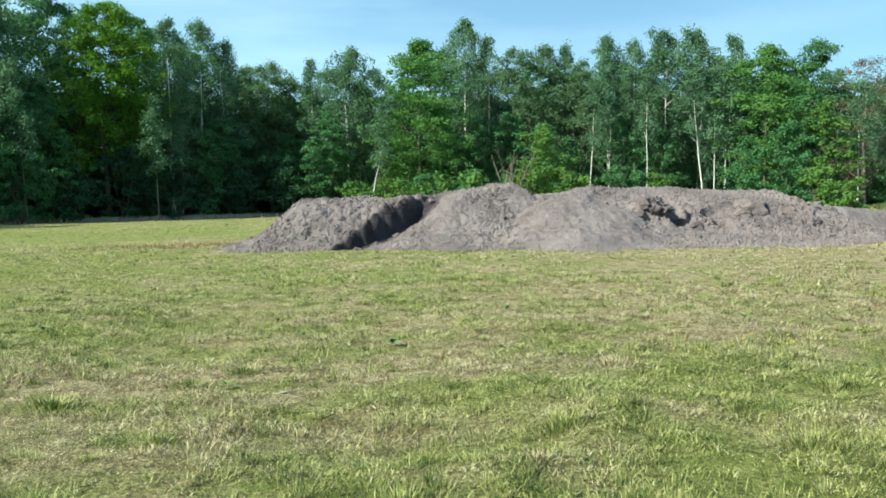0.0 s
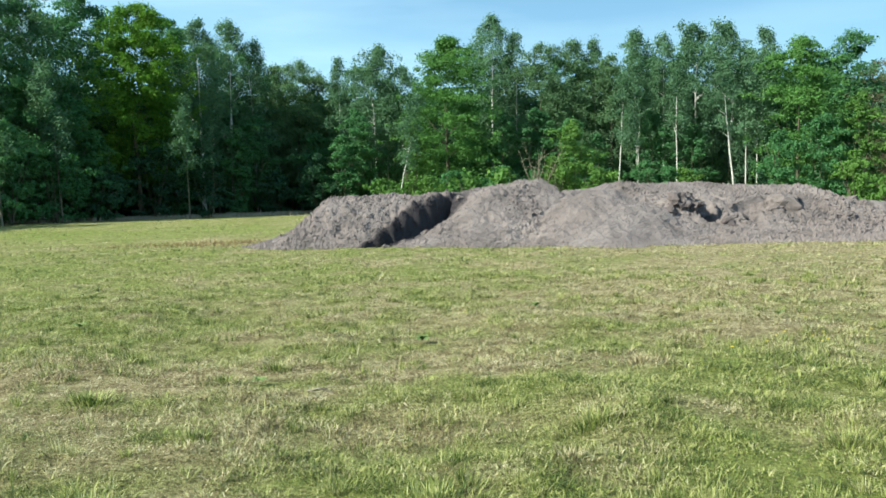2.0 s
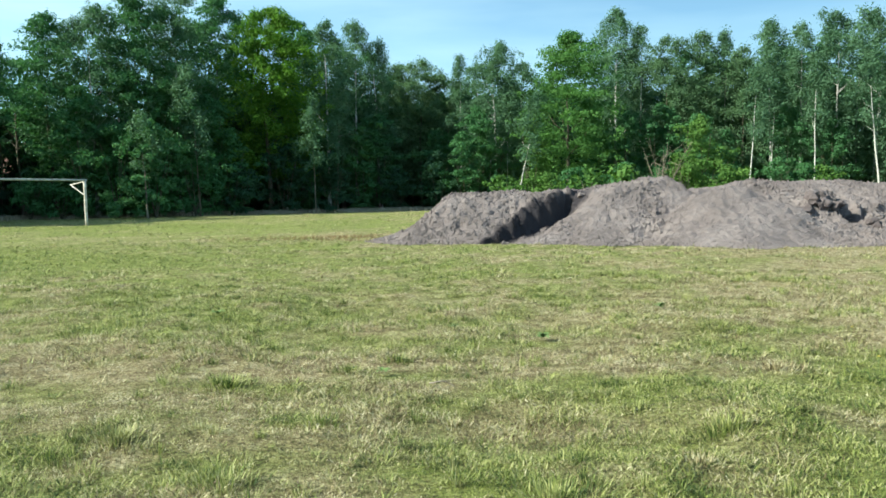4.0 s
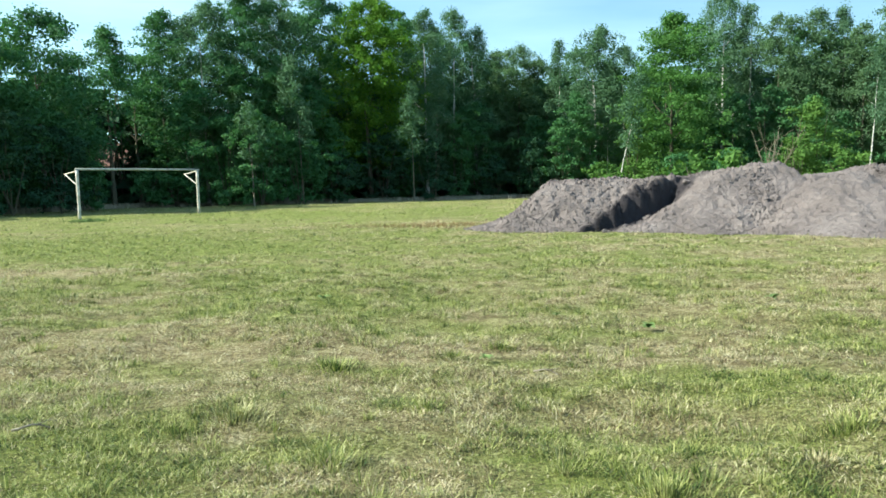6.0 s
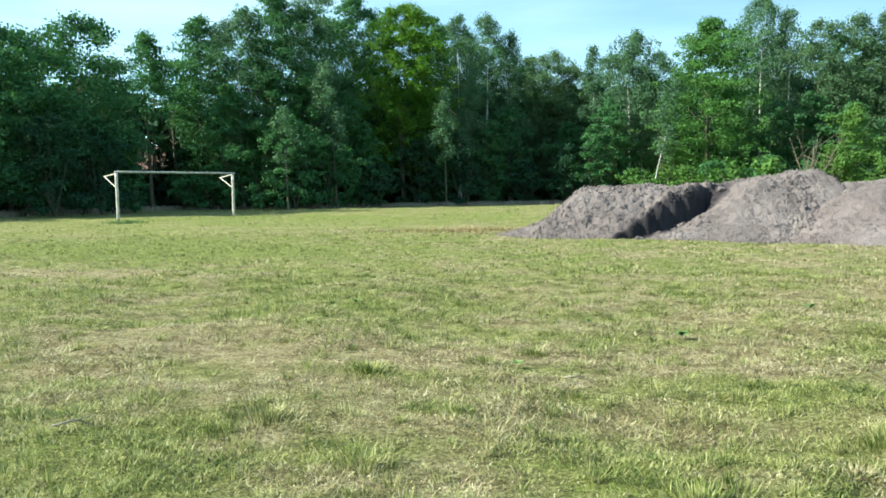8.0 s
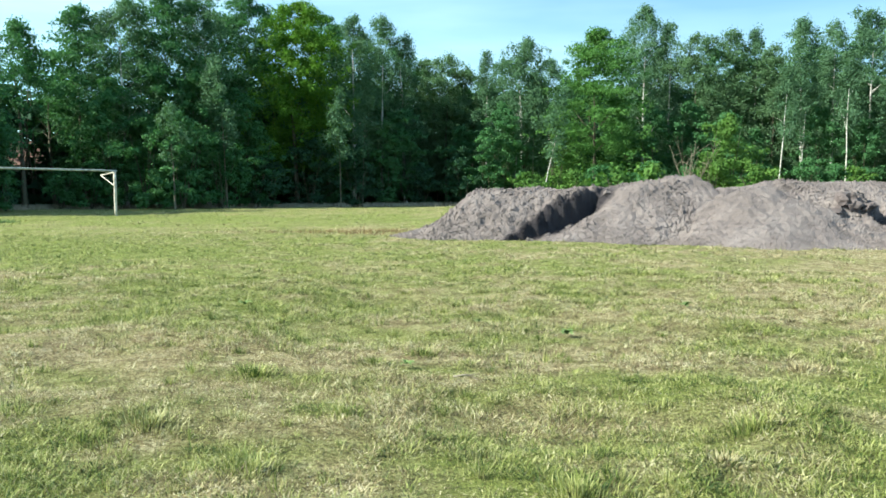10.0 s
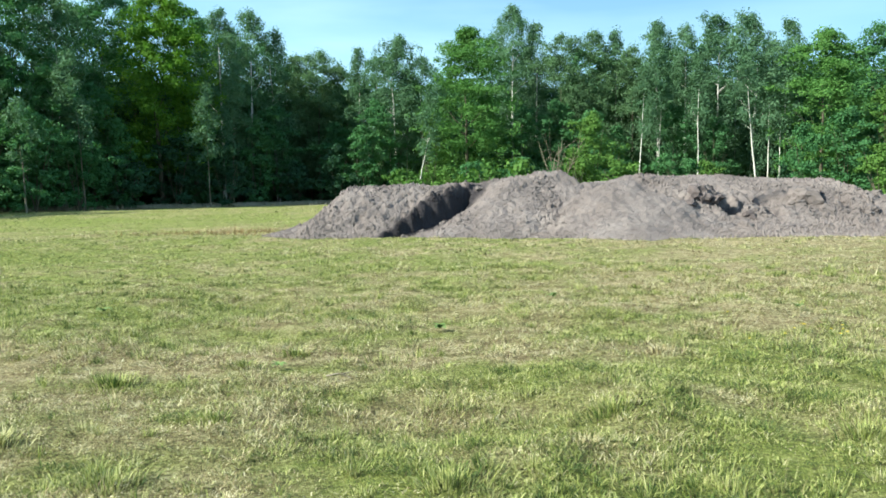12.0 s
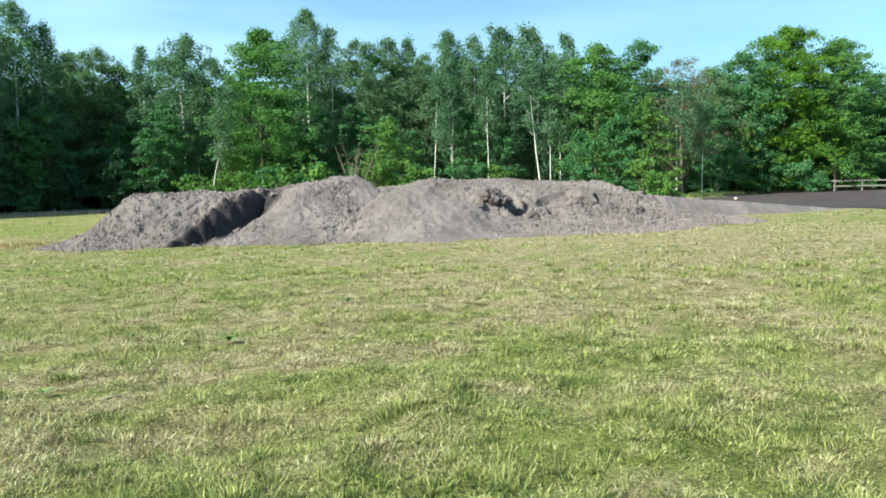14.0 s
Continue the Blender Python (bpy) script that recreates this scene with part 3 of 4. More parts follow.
# ---- grass ----
def grass_blades(x, y, height, width, dry, a, lean, segments=2):
    """Bent blades: a tapered strip of one or two pieces for each place, leaning towards a by an angle."""
    n = len(x)
    z = ground_height(x, y) + np.where(lean > 1.2, 0.012, -0.006)
    way = np.stack([np.cos(a), np.sin(a), np.zeros(n)], -1)
    b = a + np.pi / 2 + rng.normal(size=n) * 0.5
    side = np.stack([np.cos(b), np.sin(b), np.zeros(n)], -1) * (width * 0.5)[:, None]
    root, up = np.stack([x, y, z], -1), np.array([0, 0, 1.0])
    mid = root + way * (height * 0.5 * np.sin(lean * 0.7))[:, None] + up * (height * 0.5 * np.cos(lean * 0.7))[:, None]
    tip = mid + way * (height * 0.5 * np.sin(lean * 1.15))[:, None] + up * (height * 0.5 * np.cos(np.minimum(lean * 1.15, 1.7)))[:, None]
    if segments == 2:
        v = np.stack([root - side, root + side, mid + side * 0.8, mid - side * 0.8, tip], 1).reshape(-1, 3)
        k = np.arange(n)[:, None] * 5
        f = np.concatenate([k + [0, 1, 2], k + [0, 2, 3], k + [3, 2, 4]])
        return v, f, np.repeat(dry, 5)
    v = np.stack([root - side, root + side, tip], 1).reshape(-1, 3)
    return v, np.arange(3 * n).reshape(n, 3), np.repeat(dry, 3)


def scatter(count, near, far, left=-50, right=54):
    """Places in a fan of the meadow before the standpoint, even over its area."""
    r = np.sqrt(rng.uniform(near**2, far**2, count))
    a = np.radians(rng.uniform(left, right, count))
    return r * np.sin(a), r * np.cos(a)


def turf(name, mat_count, tufts, per_tuft, near, far, tall, wide, segments, label):
    """A mat of low and lying blades, and tufts whose blades spread from the middle."""
    x, y = scatter(mat_count, near, far)
    bare = fractal(x, y, 0.5, 3, 90)
    keep = rng.random(len(x)) < 0.65 + 0.35 * smooth(-0.5, 0.2, bare)
    x, y = x[keep], y[keep]
    dry = dryness(x, y)
    lean = np.clip(rng.normal(1.0 + 0.35 * dry, 0.35, len(x)), 0.1, 1.6)
    a = rng.uniform(0, 2 * np.pi, len(x)) + 1.5 * fractal(x, y, 1.5, 2, 93)
    h = tall * rng.uniform(0.35, 1.0, len(x)) * (0.8 + 0.4 * smooth(0.0, 0.5, fractal(x, y, 1.2, 3, 96)))
    lump = fractal(x, y, 0.36, 3, 97)
    h = h * (0.55 + 0.9 * smooth(-0.3, 0.4, lump))
    cx, cy = scatter(tufts * 2, near, far)
    best = np.argsort(fractal(cx, cy, 0.36, 3, 97) + 0.25 * rng.normal(size=tufts * 2))[tufts:]
    cx, cy = cx[best], cy[best]
    cd = dryness(cx, cy) - 0.2 + 0.25 * rng.normal(size=tufts)
    big = np.exp(rng.normal(size=tufts) * 0.5) * (0.7 + 0.6 * smooth(-0.1, 0.5, fractal(cx, cy, 1.8, 3, 94)))
    big = np.minimum(big, 1.6)
    k = np.repeat(np.arange(tufts), per_tuft)
    ta, tr = rng.uniform(0, 2 * np.pi, len(k)), np.abs(rng.normal(size=len(k))) * 0.035 * big[k]
    tx, ty = cx[k] + np.cos(ta) * tr, cy[k] + np.sin(ta) * tr
    th = tall * 1.1 * big[k] * rng.uniform(0.5, 1.15, len(k))
    tl = np.clip(rng.normal(1.1, 0.3, len(k)), 0.05, 1.55)
    x, y, a, lean = np.concatenate([x, tx]), np.concatenate([y, ty]), np.concatenate([a, ta + rng.normal(size=len(k)) * 0.4]), np.concatenate([lean, tl])
    h, dry = np.concatenate([h, th]), np.concatenate([dry - 0.3 * lump + 0.42 * rng.normal(size=len(dry)), cd[k] + 0.3 * rng.normal(size=len(k))])
    free = (spoil_height(x, y) < 0.03) & (x < np.interp(y, [18, 30, 38, 46.5, 66], [27.3, 26.8, 29.8, 33.8, 48.5]))
    x, y, a, lean, h, dry = x[free], y[free], a[free], lean[free], h[free], np.clip(dry[free], 0, 1)
    v, f, dv = grass_blades(x, y, h, wide * rng.uniform(0.6, 1.4, len(x)), dry, a, lean, segments)
    tagged(new(name, array_mesh(name, v, f, GRASS, False, dry=dv)), label, "grass", kind="stuff")


turf("grass", 140000, 2600, 22, 2.2, 5.6, 0.056, 0.0046, 2, "tufted green and straw-coloured meadow grass")
turf("grass", 190000, 6500, 18, 5.6, 12.0, 0.065, 0.0082, 1, "short tufted meadow grass in the middle of the field")
turf("grass", 120000, 8000, 12, 12.0, 26.0, 0.075, 0.016, 1, "short meadow grass around the soil heap")
turf("grass", 50000, 4000, 7, 26.0, 62.0, 0.08, 0.04, 1, "meadow grass of the field's far part")


def green_clumps(count, per_clump):
    """Dense upright clumps of lusher grass among the short turf."""
    cx, cy = scatter(count * 3, 2.6, 13.0)
    best = np.argsort(fractal(cx, cy, 0.9, 3, 61) + 0.3 * rng.normal(size=count * 3))[-count:]
    cx, cy = cx[best], cy[best]
    wide = 0.035 * np.exp(0.45 * rng.normal(size=count)) * (0.8 + 0.07 * np.hypot(cx, cy))
    k = np.repeat(np.arange(count), per_clump)
    a, r = rng.uniform(0, 2 * np.pi, len(k)), np.abs(rng.normal(size=len(k)))
    x, y = cx[k] + np.cos(a) * r * wide[k] * 1.5, cy[k] + np.sin(a) * r * wide[k]
    tall = np.minimum(0.055 + 0.6 * wide[k], 0.11) * rng.uniform(0.55, 1.1, len(k))
    lean = np.clip(0.3 + 0.4 * r + 0.25 * rng.normal(size=len(k)), 0.05, 1.5)
    dry = np.clip(0.02 + 0.16 * rng.normal(size=len(k)) + 0.35 * (rng.random(count) < 0.25)[k], 0, 1)
    v, f, dv = grass_blades(x, y, tall, 0.0045 * (0.6 + 0.13 * np.hypot(x, y)) * rng.uniform(0.7, 1.3, len(k)), dry, a + 0.4 * rng.normal(size=len(k)), lean, 1)
    tagged(new("grass_clumps", array_mesh("grass_clumps", v, f, GRASS, False, dry=dv)), "dense dark green clumps scattered in the short turf", "grass", kind="stuff")


green_clumps(950, 60)


# ---- the tilled field ----
def flat_sheet(name, outline, z, mat, label, category):
    bm = bmesh.new()
    bm.faces.new([bm.verts.new((x, y, z)) for x, y in outline])
    me = bpy.data.meshes.new(name)
    bm.to_mesh(me)
    bm.free()
    me.materials.append(mat)
    return tagged(new(name, me), label, category, kind="structure")


flat_sheet("tilled_field", [(27.5, 18), (27, 30), (30, 38), (34, 46.5), (46.5, 62.5), (64, 70.5), (90, 82), (150, 112), (160, -40), (31, -10)], 0.03, TILTH,
           "bare dark brown tilled field beside the meadow", "field")

# ---- the wood ----
BROAD_TREES = [  # x, y, height, crown radius, where the crown starts
    # these first three stand out of view, added to shade the left trees
    (-47.5, 29.5, 13.5, 2.6, 0.05), (-47.0, 35.0, 15.5, 2.9, 0.05), (-48.5, 40.5, 16.0, 2.9, 0.05),
    (-36.5, 37.2, 11.0, 2.3, 0.05), (-37.3, 40.6, 11.0, 2.2, 0.05), (-36.6, 45.1, 12.9, 2.9, 0.08), (-37.4, 49.6, 10.8, 1.2, 0.05),
    (-40.0, 61.2, 12.9, 1.9, 0.60), (-36.4, 59.9, 15.7, 2.2, 0.05), (-30.6, 63.1, 18.0, 3.2, 0.10), (-27.0, 72.2, 19.8, 2.6, 0.10),
    (-20.6, 77.4, 18.6, 2.0, 0.20), (43.5, 69.6, 15.3, 2.1, 0.10), (55.4, 68.5, 14.2, 3.0, 0.05), (76.5, 70.7, 12.9, 3.2, 0.05),
    (79.1, 67.8, 13.7, 3.8, 0.05), (81.4, 64.9, 13.9, 4.2, 0.05)]
POPLAR_TREES = [  # x, y, height, crown radius, where the crown starts
    (-37.8, 54.2, 13.9, 1.9, 0.62)]
BIRCH_TREES = [  # x, y, height, crown radius, where the crown starts
    (-33.2, 60.6, 16.4, 2.9, 0.08), (-28.1, 65.3, 19.0, 3.0, 0.15), (-16.8, 73.2, 17.4, 2.0, 0.20), (-15.0, 77.7, 18.3, 2.3, 0.15),
    (-12.8, 79.1, 16.9, 1.4, 0.20), (-4.4, 79.9, 15.1, 1.3, 0.20), (-0.6, 76.0, 15.5, 2.7, 0.35), (2.0, 84.0, 15.0, 2.2, 0.30),
    (11.3, 79.3, 18.9, 2.8, 0.20), (13.6, 78.9, 17.5, 1.4, 0.30), (21.5, 77.1, 16.2, 1.4, 0.30), (24.8, 74.0, 16.5, 2.0, 0.30),
    (26.7, 72.3, 15.7, 1.7, 0.30), (29.8, 72.2, 16.7, 2.4, 0.30), (31.7, 69.2, 16.0, 2.1, 0.30), (37.0, 73.3, 16.5, 1.6, 0.30)]
GOLD_TREES = [  # x, y, height, crown radius, where the crown starts
    (-21.2, 68.9, 17.8, 3.2, 0.42), (61.3, 68.8, 17.0, 3.9, 0.05)]
OLIVE_TREES = [  # x, y, height, crown radius, where the crown starts
    (-11.6, 85.2, 15.5, 2.5, 0.20), (-9.0, 83.5, 15.4, 2.7, 0.20), (-6.6, 83.8, 14.1, 2.5, 0.25), (16.1, 76.4, 15.7, 2.5, 0.25),
    (19.2, 76.7, 16.1, 2.4, 0.25), (22.4, 74.8, 14.2, 2.0, 0.30), (50.4, 67.4, 12.5, 2.5, 0.10)]
MAPLE_TREES = [  # x, y, height, crown radius, where the crown starts
    (5.9, 71.8, 15.5, 4.0, 0.05), (34.0, 61.3, 13.1, 3.3, 0.08), (66.9, 67.6, 15.7, 4.2, 0.04)]
BARE_TREES = [  # x, y, height, crown radius, where the crown starts
    (41.3, 59.1, 11.9, 3.0, 0.15)]
YOUNG_SHRUBS = [  # x, y, height, radius
    (-32.6, 57.5, 9.8, 2.5), (-30.1, 60.0, 11.3, 2.5), (-27.2, 61.4, 10.9, 2.5), (-24.7, 63.5, 9.6, 2.1), (-23.2, 64.0, 6.9, 2.0)]
SHADED_SHRUBS = [  # x, y, height, radius
    (-19.6, 67.3, 6.0, 2.1), (-34.2, 39.3, 6.0, 2.3), (-34.0, 43.3, 5.3, 2.0), (-22.6, 64.2, 4.2, 2.3), (-15.4, 68.4, 5.2, 2.1),
    (-10.1, 73.3, 3.9, 2.0), (-6.2, 71.8, 5.1, 1.9), (29.8, 59.0, 2.7, 1.0)]
LEAFY_SHRUBS = [  # x, y, height, radius
    (-29.5, 56.9, 6.8, 2.6), (-26.7, 57.2, 7.0, 2.1), (-24.8, 60.2, 5.8, 2.0), (-35.8, 55.6, 3.0, 1.6), (-34.0, 56.7, 3.6, 1.9),
    (-35.3, 48.6, 5.9, 1.0), (-13.6, 72.8, 7.7, 1.6), (-2.6, 72.0, 9.1, 2.0), (-3.7, 70.9, 6.8, 1.6), (5.1, 59.8, 3.2, 1.8),
    (11.8, 60.9, 3.1, 1.8), (9.5, 63.3, 3.7, 1.6), (21.6, 62.4, 3.7, 1.7), (23.2, 61.9, 3.4, 1.5), (30.1, 56.6, 5.6, 1.9),
    (33.2, 56.0, 6.5, 2.1), (47.2, 62.2, 5.5, 2.3), (56.1, 65.4, 4.2, 2.5), (60.2, 64.4, 3.2, 2.9), (70.2, 68.5, 6.7, 2.6)]
BRIGHT_SHRUBS = [  # x, y, height, radius
    (-0.0, 58.0, 2.7, 1.7), (2.4, 68.0, 7.5, 1.3), (2.9, 58.0, 2.8, 1.7), (14.5, 58.3, 6.6, 2.2), (13.2, 56.5, 4.3, 1.5),
    (15.5, 54.9, 3.0, 1.8), (23.8, 59.5, 3.1, 1.0), (35.8, 55.6, 8.1, 1.7), (32.2, 50.7, 3.8, 1.6), (32.8, 48.0, 2.3, 1.3),
    (52.3, 65.9, 6.8, 2.1)]

UNDERSTORY = [  # x, y, height, radius
    (-6.4, 75.5, 7.5, 2.2), (-1.2, 73.2, 6.0, 1.8), (8.6, 72.8, 7.5, 1.9), (11.3, 72.0, 8.5, 2.2), (14.0, 71.5, 9.0, 2.1), (17.2, 71.0, 8.0, 2.3),
    (19.3, 69.8, 6.4, 1.8), (24.4, 69.0, 8.2, 2.2), (27.6, 67.4, 7.0, 1.8), (37.4, 64.5, 8.6, 2.1), (39.4, 62.8, 7.0, 1.9), (44.5, 63.6, 8.0, 2.4),
    (48.8, 65.2, 9.0, 2.4), (54.0, 67.2, 8.2, 2.4), (-18.4, 71.2, 8.4, 2.2), (-12.2, 75.0, 9.0, 2.3)]

for kind, rows in (("broad", BROAD_TREES), ("poplar", POPLAR_TREES), ("birch", BIRCH_TREES), ("gold", GOLD_TREES), ("olive", OLIVE_TREES), ("maple", MAPLE_TREES), ("bare", BARE_TREES)):
    for row in rows:
        tree(kind, *row)
for row in ((2.9, 25.8, 2.0, 0.5), (3.9, 26.1, 2.15, 0.5), (2.3, 26.0, 1.8, 0.4)):
    shrub(*row, LEAF_BRIGHT, "small green shrub growing behind the soil heap")
for rows, leaf, label in ((UNDERSTORY, LEAF_BROAD, "bushy young tree under the taller trees"), (YOUNG_SHRUBS, LEAF_LEAFY, "tall green young shrub under the wood's edge"), (LEAFY_SHRUBS, LEAF_LEAFY, "green leafy shrub under the wood's edge"), (SHADED_SHRUBS, LEAF_SHADED, "dark shaded shrub in the wood"),
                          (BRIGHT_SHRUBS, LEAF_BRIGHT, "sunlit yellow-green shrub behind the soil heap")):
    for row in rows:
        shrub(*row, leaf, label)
for row in [  # x, y, height, lean, thickness
        (20.5, 67.0, 15.0, 1.4, 0.07), (25.6, 66.3, 15.5, 0.7, 0.07), (29.3, 62.6, 15.0, -1.6, 0.09), (30.4, 63.1, 13.0, -0.0, 0.07),
        (22.8, 68.4, 13.0, 0.3, 0.05), (1.0, 66.0, 10.0, 1.9, 0.06), (-1.6, 74.0, 15.0, 1.2, 0.07), (0.3, 74.0, 12.0, 0.3, 0.05),
        (42.7, 58.1, 9.0, 0.3, 0.05), (-26.8, 56.0, 8.0, -0.3, 0.07), (-24.4, 60.3, 12.0, -0.6, 0.06), (-25.4, 61.0, 11.0, -0.9, 0.05),
        (-16.4, 66.1, 10.0, -0.2, 0.05), (-15.4, 70.4, 13.0, 0.3, 0.06), (31.2, 62.8, 12.0, 0.2, 0.06), (38.7, 56.1, 10.0, 0.3, 0.07)]:
    stem_birch(*row)


def leafless_shrub(x, y, height):
    ob = base("leafless_shrub", x, y, 0, "pale leafless forked shrub behind the soil heap", "shrub", "shrubs under the wood's edge")
    for _ in range(9):
        a, s = rng.uniform(0, 6.3), np.linspace(0, 1, 7)[:, None]
        top = np.array([np.cos(a) * height * 0.42, np.sin(a) * height * 0.42, height * rng.uniform(0.65, 1.0)])
        limb = np.array([0, 0, -0.1]) + top * s**[1.3, 1.3, 1.0] + rng.normal(size=(7, 3)) * 0.08 * s
        pieces = [tube(limb, 0.045 * np.linspace(1, 0.2, 7), 5)]
        for k in (2, 3, 4, 5):
            way = rng.normal(size=3) * 0.45 + [0, 0, 0.6]
            pieces.append(tube(limb[k] + way * np.linspace(0, 1.3, 4)[:, None], 0.022 * np.linspace(1, 0.3, 4), 4))
        v, f = joined(pieces)
        child("limb", array_mesh("limb", v, f, BARK_PALE, True), ob)


leafless_shrub(11.1, 56.0, 5.2)


# a second row between and behind the front trees
def second_row():
    front = sorted(BROAD_TREES + BIRCH_TREES + OLIVE_TREES + MAPLE_TREES + GOLD_TREES + BARE_TREES, key=lambda r: math.atan2(r[0], r[1]))
    for k, (a, b) in enumerate(zip(front, front[1:])):
        x, y = (a[0] + b[0]) / 2, (a[1] + b[1]) / 2
        if math.hypot(a[0] - b[0], a[1] - b[1]) > 16 or abs(math.atan2(x, y) + 0.612) < 0.03:
            continue
        far = math.hypot(x, y)
        grow = (far + 6.0) / far
        top = min(a[2] * far / math.hypot(a[0], a[1]), b[2] * far / math.hypot(b[0], b[1])) * grow * (0.84 + 0.1 * rng.random())
        tree(("broad", "birch", "olive", "broad")[k % 4], x * grow, y * grow, top, 2.6, 0.05, 0.62)


second_row()

# deeper rows of the wood, seen as one dark mass between the front trees
EDGE = [(-44, 12), (-43, 30), (-43, 50), (-42, 66), (-30, 76), (-14, 88), (4, 90), (20, 86), (38, 80), (52, 80), (64, 78), (90, 84), (150, 120)]


def deep_wood():
    edge = np.array(EDGE, float)
    step = np.hypot(*np.diff(edge, axis=0).T)
    total = np.concatenate([[0], np.cumsum(step)])
    n = 5200
    s = rng.uniform(0, total[-1], n)
    x, y = np.interp(s, total, edge[:, 0]), np.interp(s, total, edge[:, 1])
    away = unit(np.stack([x, y - 20], -1))
    back = rng.uniform(-1, 12, n)
    x, y = x + away[:, 0] * back, y + away[:, 1] * back
    z = np.where(rng.random(n) < 0.4, 5.0, 12.5) * rng.random(n)
    z = z * np.where(x < -36, 0.68, 1.0)
    c = np.stack([x, y, z], -1)
    c = c[~((np.abs(np.arctan2(x, y) + 0.612) < 0.03) & (np.abs(z - 4) < 2.8))]
    n = len(c)
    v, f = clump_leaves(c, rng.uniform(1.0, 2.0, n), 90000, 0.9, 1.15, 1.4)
    tagged(new("deep_wood", array_mesh("deep_wood", v, f, LEAF_SHADED)), "dark leafy depth of the wood behind its edge", "wood", kind="stuff")
    pieces = []
    for k in range(160):
        t = rng.uniform(0, total[-1])
        px, py = np.interp(t, total, edge[:, 0]) + rng.normal(), np.interp(t, total, edge[:, 1]) + rng.uniform(-4, 8)
        top = rng.uniform(9, 13)
        h = np.linspace(-0.1, top, 5)
        lean = rng.normal(size=2) * 0.5
        pieces.append(tube(np.stack([px + lean[0] * h / top, py + lean[1] * h / top, h], -1), rng.uniform(0.07, 0.16) * np.linspace(1, 0.4, 5), 6))
    v, f = joined(pieces)
    tagged(new("deep_wood_trunks", array_mesh("deep_wood_trunks", v, f, BARK_BROWN, True)), "thin dark trunks standing deeper in the wood", "wood", kind="stuff")


deep_wood()
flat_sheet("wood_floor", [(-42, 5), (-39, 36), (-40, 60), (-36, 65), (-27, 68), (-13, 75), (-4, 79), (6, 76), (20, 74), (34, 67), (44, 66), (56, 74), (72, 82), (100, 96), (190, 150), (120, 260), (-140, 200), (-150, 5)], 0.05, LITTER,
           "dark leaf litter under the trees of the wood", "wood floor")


# ---- the goal ----
def goal():
    left, right = Vector((-25.57, 33.79, 0)), Vector((-22.42, 39.75, 0))
    ob = base("football_goal", left.x, left.y, 0, "old white wooden football goal without a net", "goal")
    span = right - left
    rear = Vector((-span.y, span.x, 0)).normalized()

    def bar(name, a, b, r, mat, label="", sides=12):
        a, b = np.array(a), np.array(b)
        s = np.linspace(0, 1, 7)[:, None]
        v, f = tube(a + (b - a) * s + rng.normal(size=(7, 3)) * 0.006, np.full(7, r), sides)
        caps = [np.arange(sides)[::-1], np.arange(sides) + 6 * sides]
        bm = bmesh.new()
        vs = [bm.verts.new(p) for p in v]
        for q in f:
            bm.faces.new([vs[k] for k in q])
        for q in caps:
            bm.faces.new([vs[k] for k in q])
        return part(name, bm, mat, ob, label, True)

    for foot in (Vector((0, 0, 0)), span):
        bar("post", foot + Vector((0, 0, -0.1)), foot + Vector((-0.02, 0, 2.40)), 0.075, PAINT, "weathered white wooden post")
        arm = foot + Vector((0, 0, 2.36))
        end = arm + rear * 1.35 + Vector((0, 0, -0.14))
        bar("net_arm", arm, end, 0.035, PAINT, "short white arm at the post's top", 8)
        bar("brace", end, foot + Vector((0, 0, 1.6)), 0.03, PAINT, "slanting white brace", 8)
    d = span.normalized() * 0.1
    bar("crossbar", Vector((0, 0, 2.44)) - d, span + Vector((0, 0, 2.44)) + d, 0.055, BAR_GREY, "grey weathered crossbar")


goal()


# ---- clods on the heap ----
def crumb_arrays(x, y, z, r):
    """Small crumbs of soil: uneven four-sided lumps with a blunt tip."""
    n = len(x)
    ring = np.array([(-1, -1, -0.6), (1, -1, -0.6), (1, 1, -0.6), (-1, 1, -0.6), (0, 0, 0.9)], float)
    v = ring[None] * rng.uniform(0.5, 1.15, (n, 5, 3)) * r[:, None, None] + rng.normal(size=(n, 5, 3)) * r[:, None, None] * 0.15
    a = rng.uniform(0, 6.3, n)
    ca, sa = np.cos(a)[:, None], np.sin(a)[:, None]
    v = np.stack([v[..., 0] * ca - v[..., 1] * sa, v[..., 0] * sa + v[..., 1] * ca, v[..., 2]], -1)
    v += np.stack([x, y, z], -1)[:, None]
    f = np.array([(0, 1, 4), (1, 2, 4), (2, 3, 4), (3, 0, 4)])
    return v.reshape(-1, 3), (np.arange(n)[:, None, None] * 5 + f[None]).reshape(-1, 3)


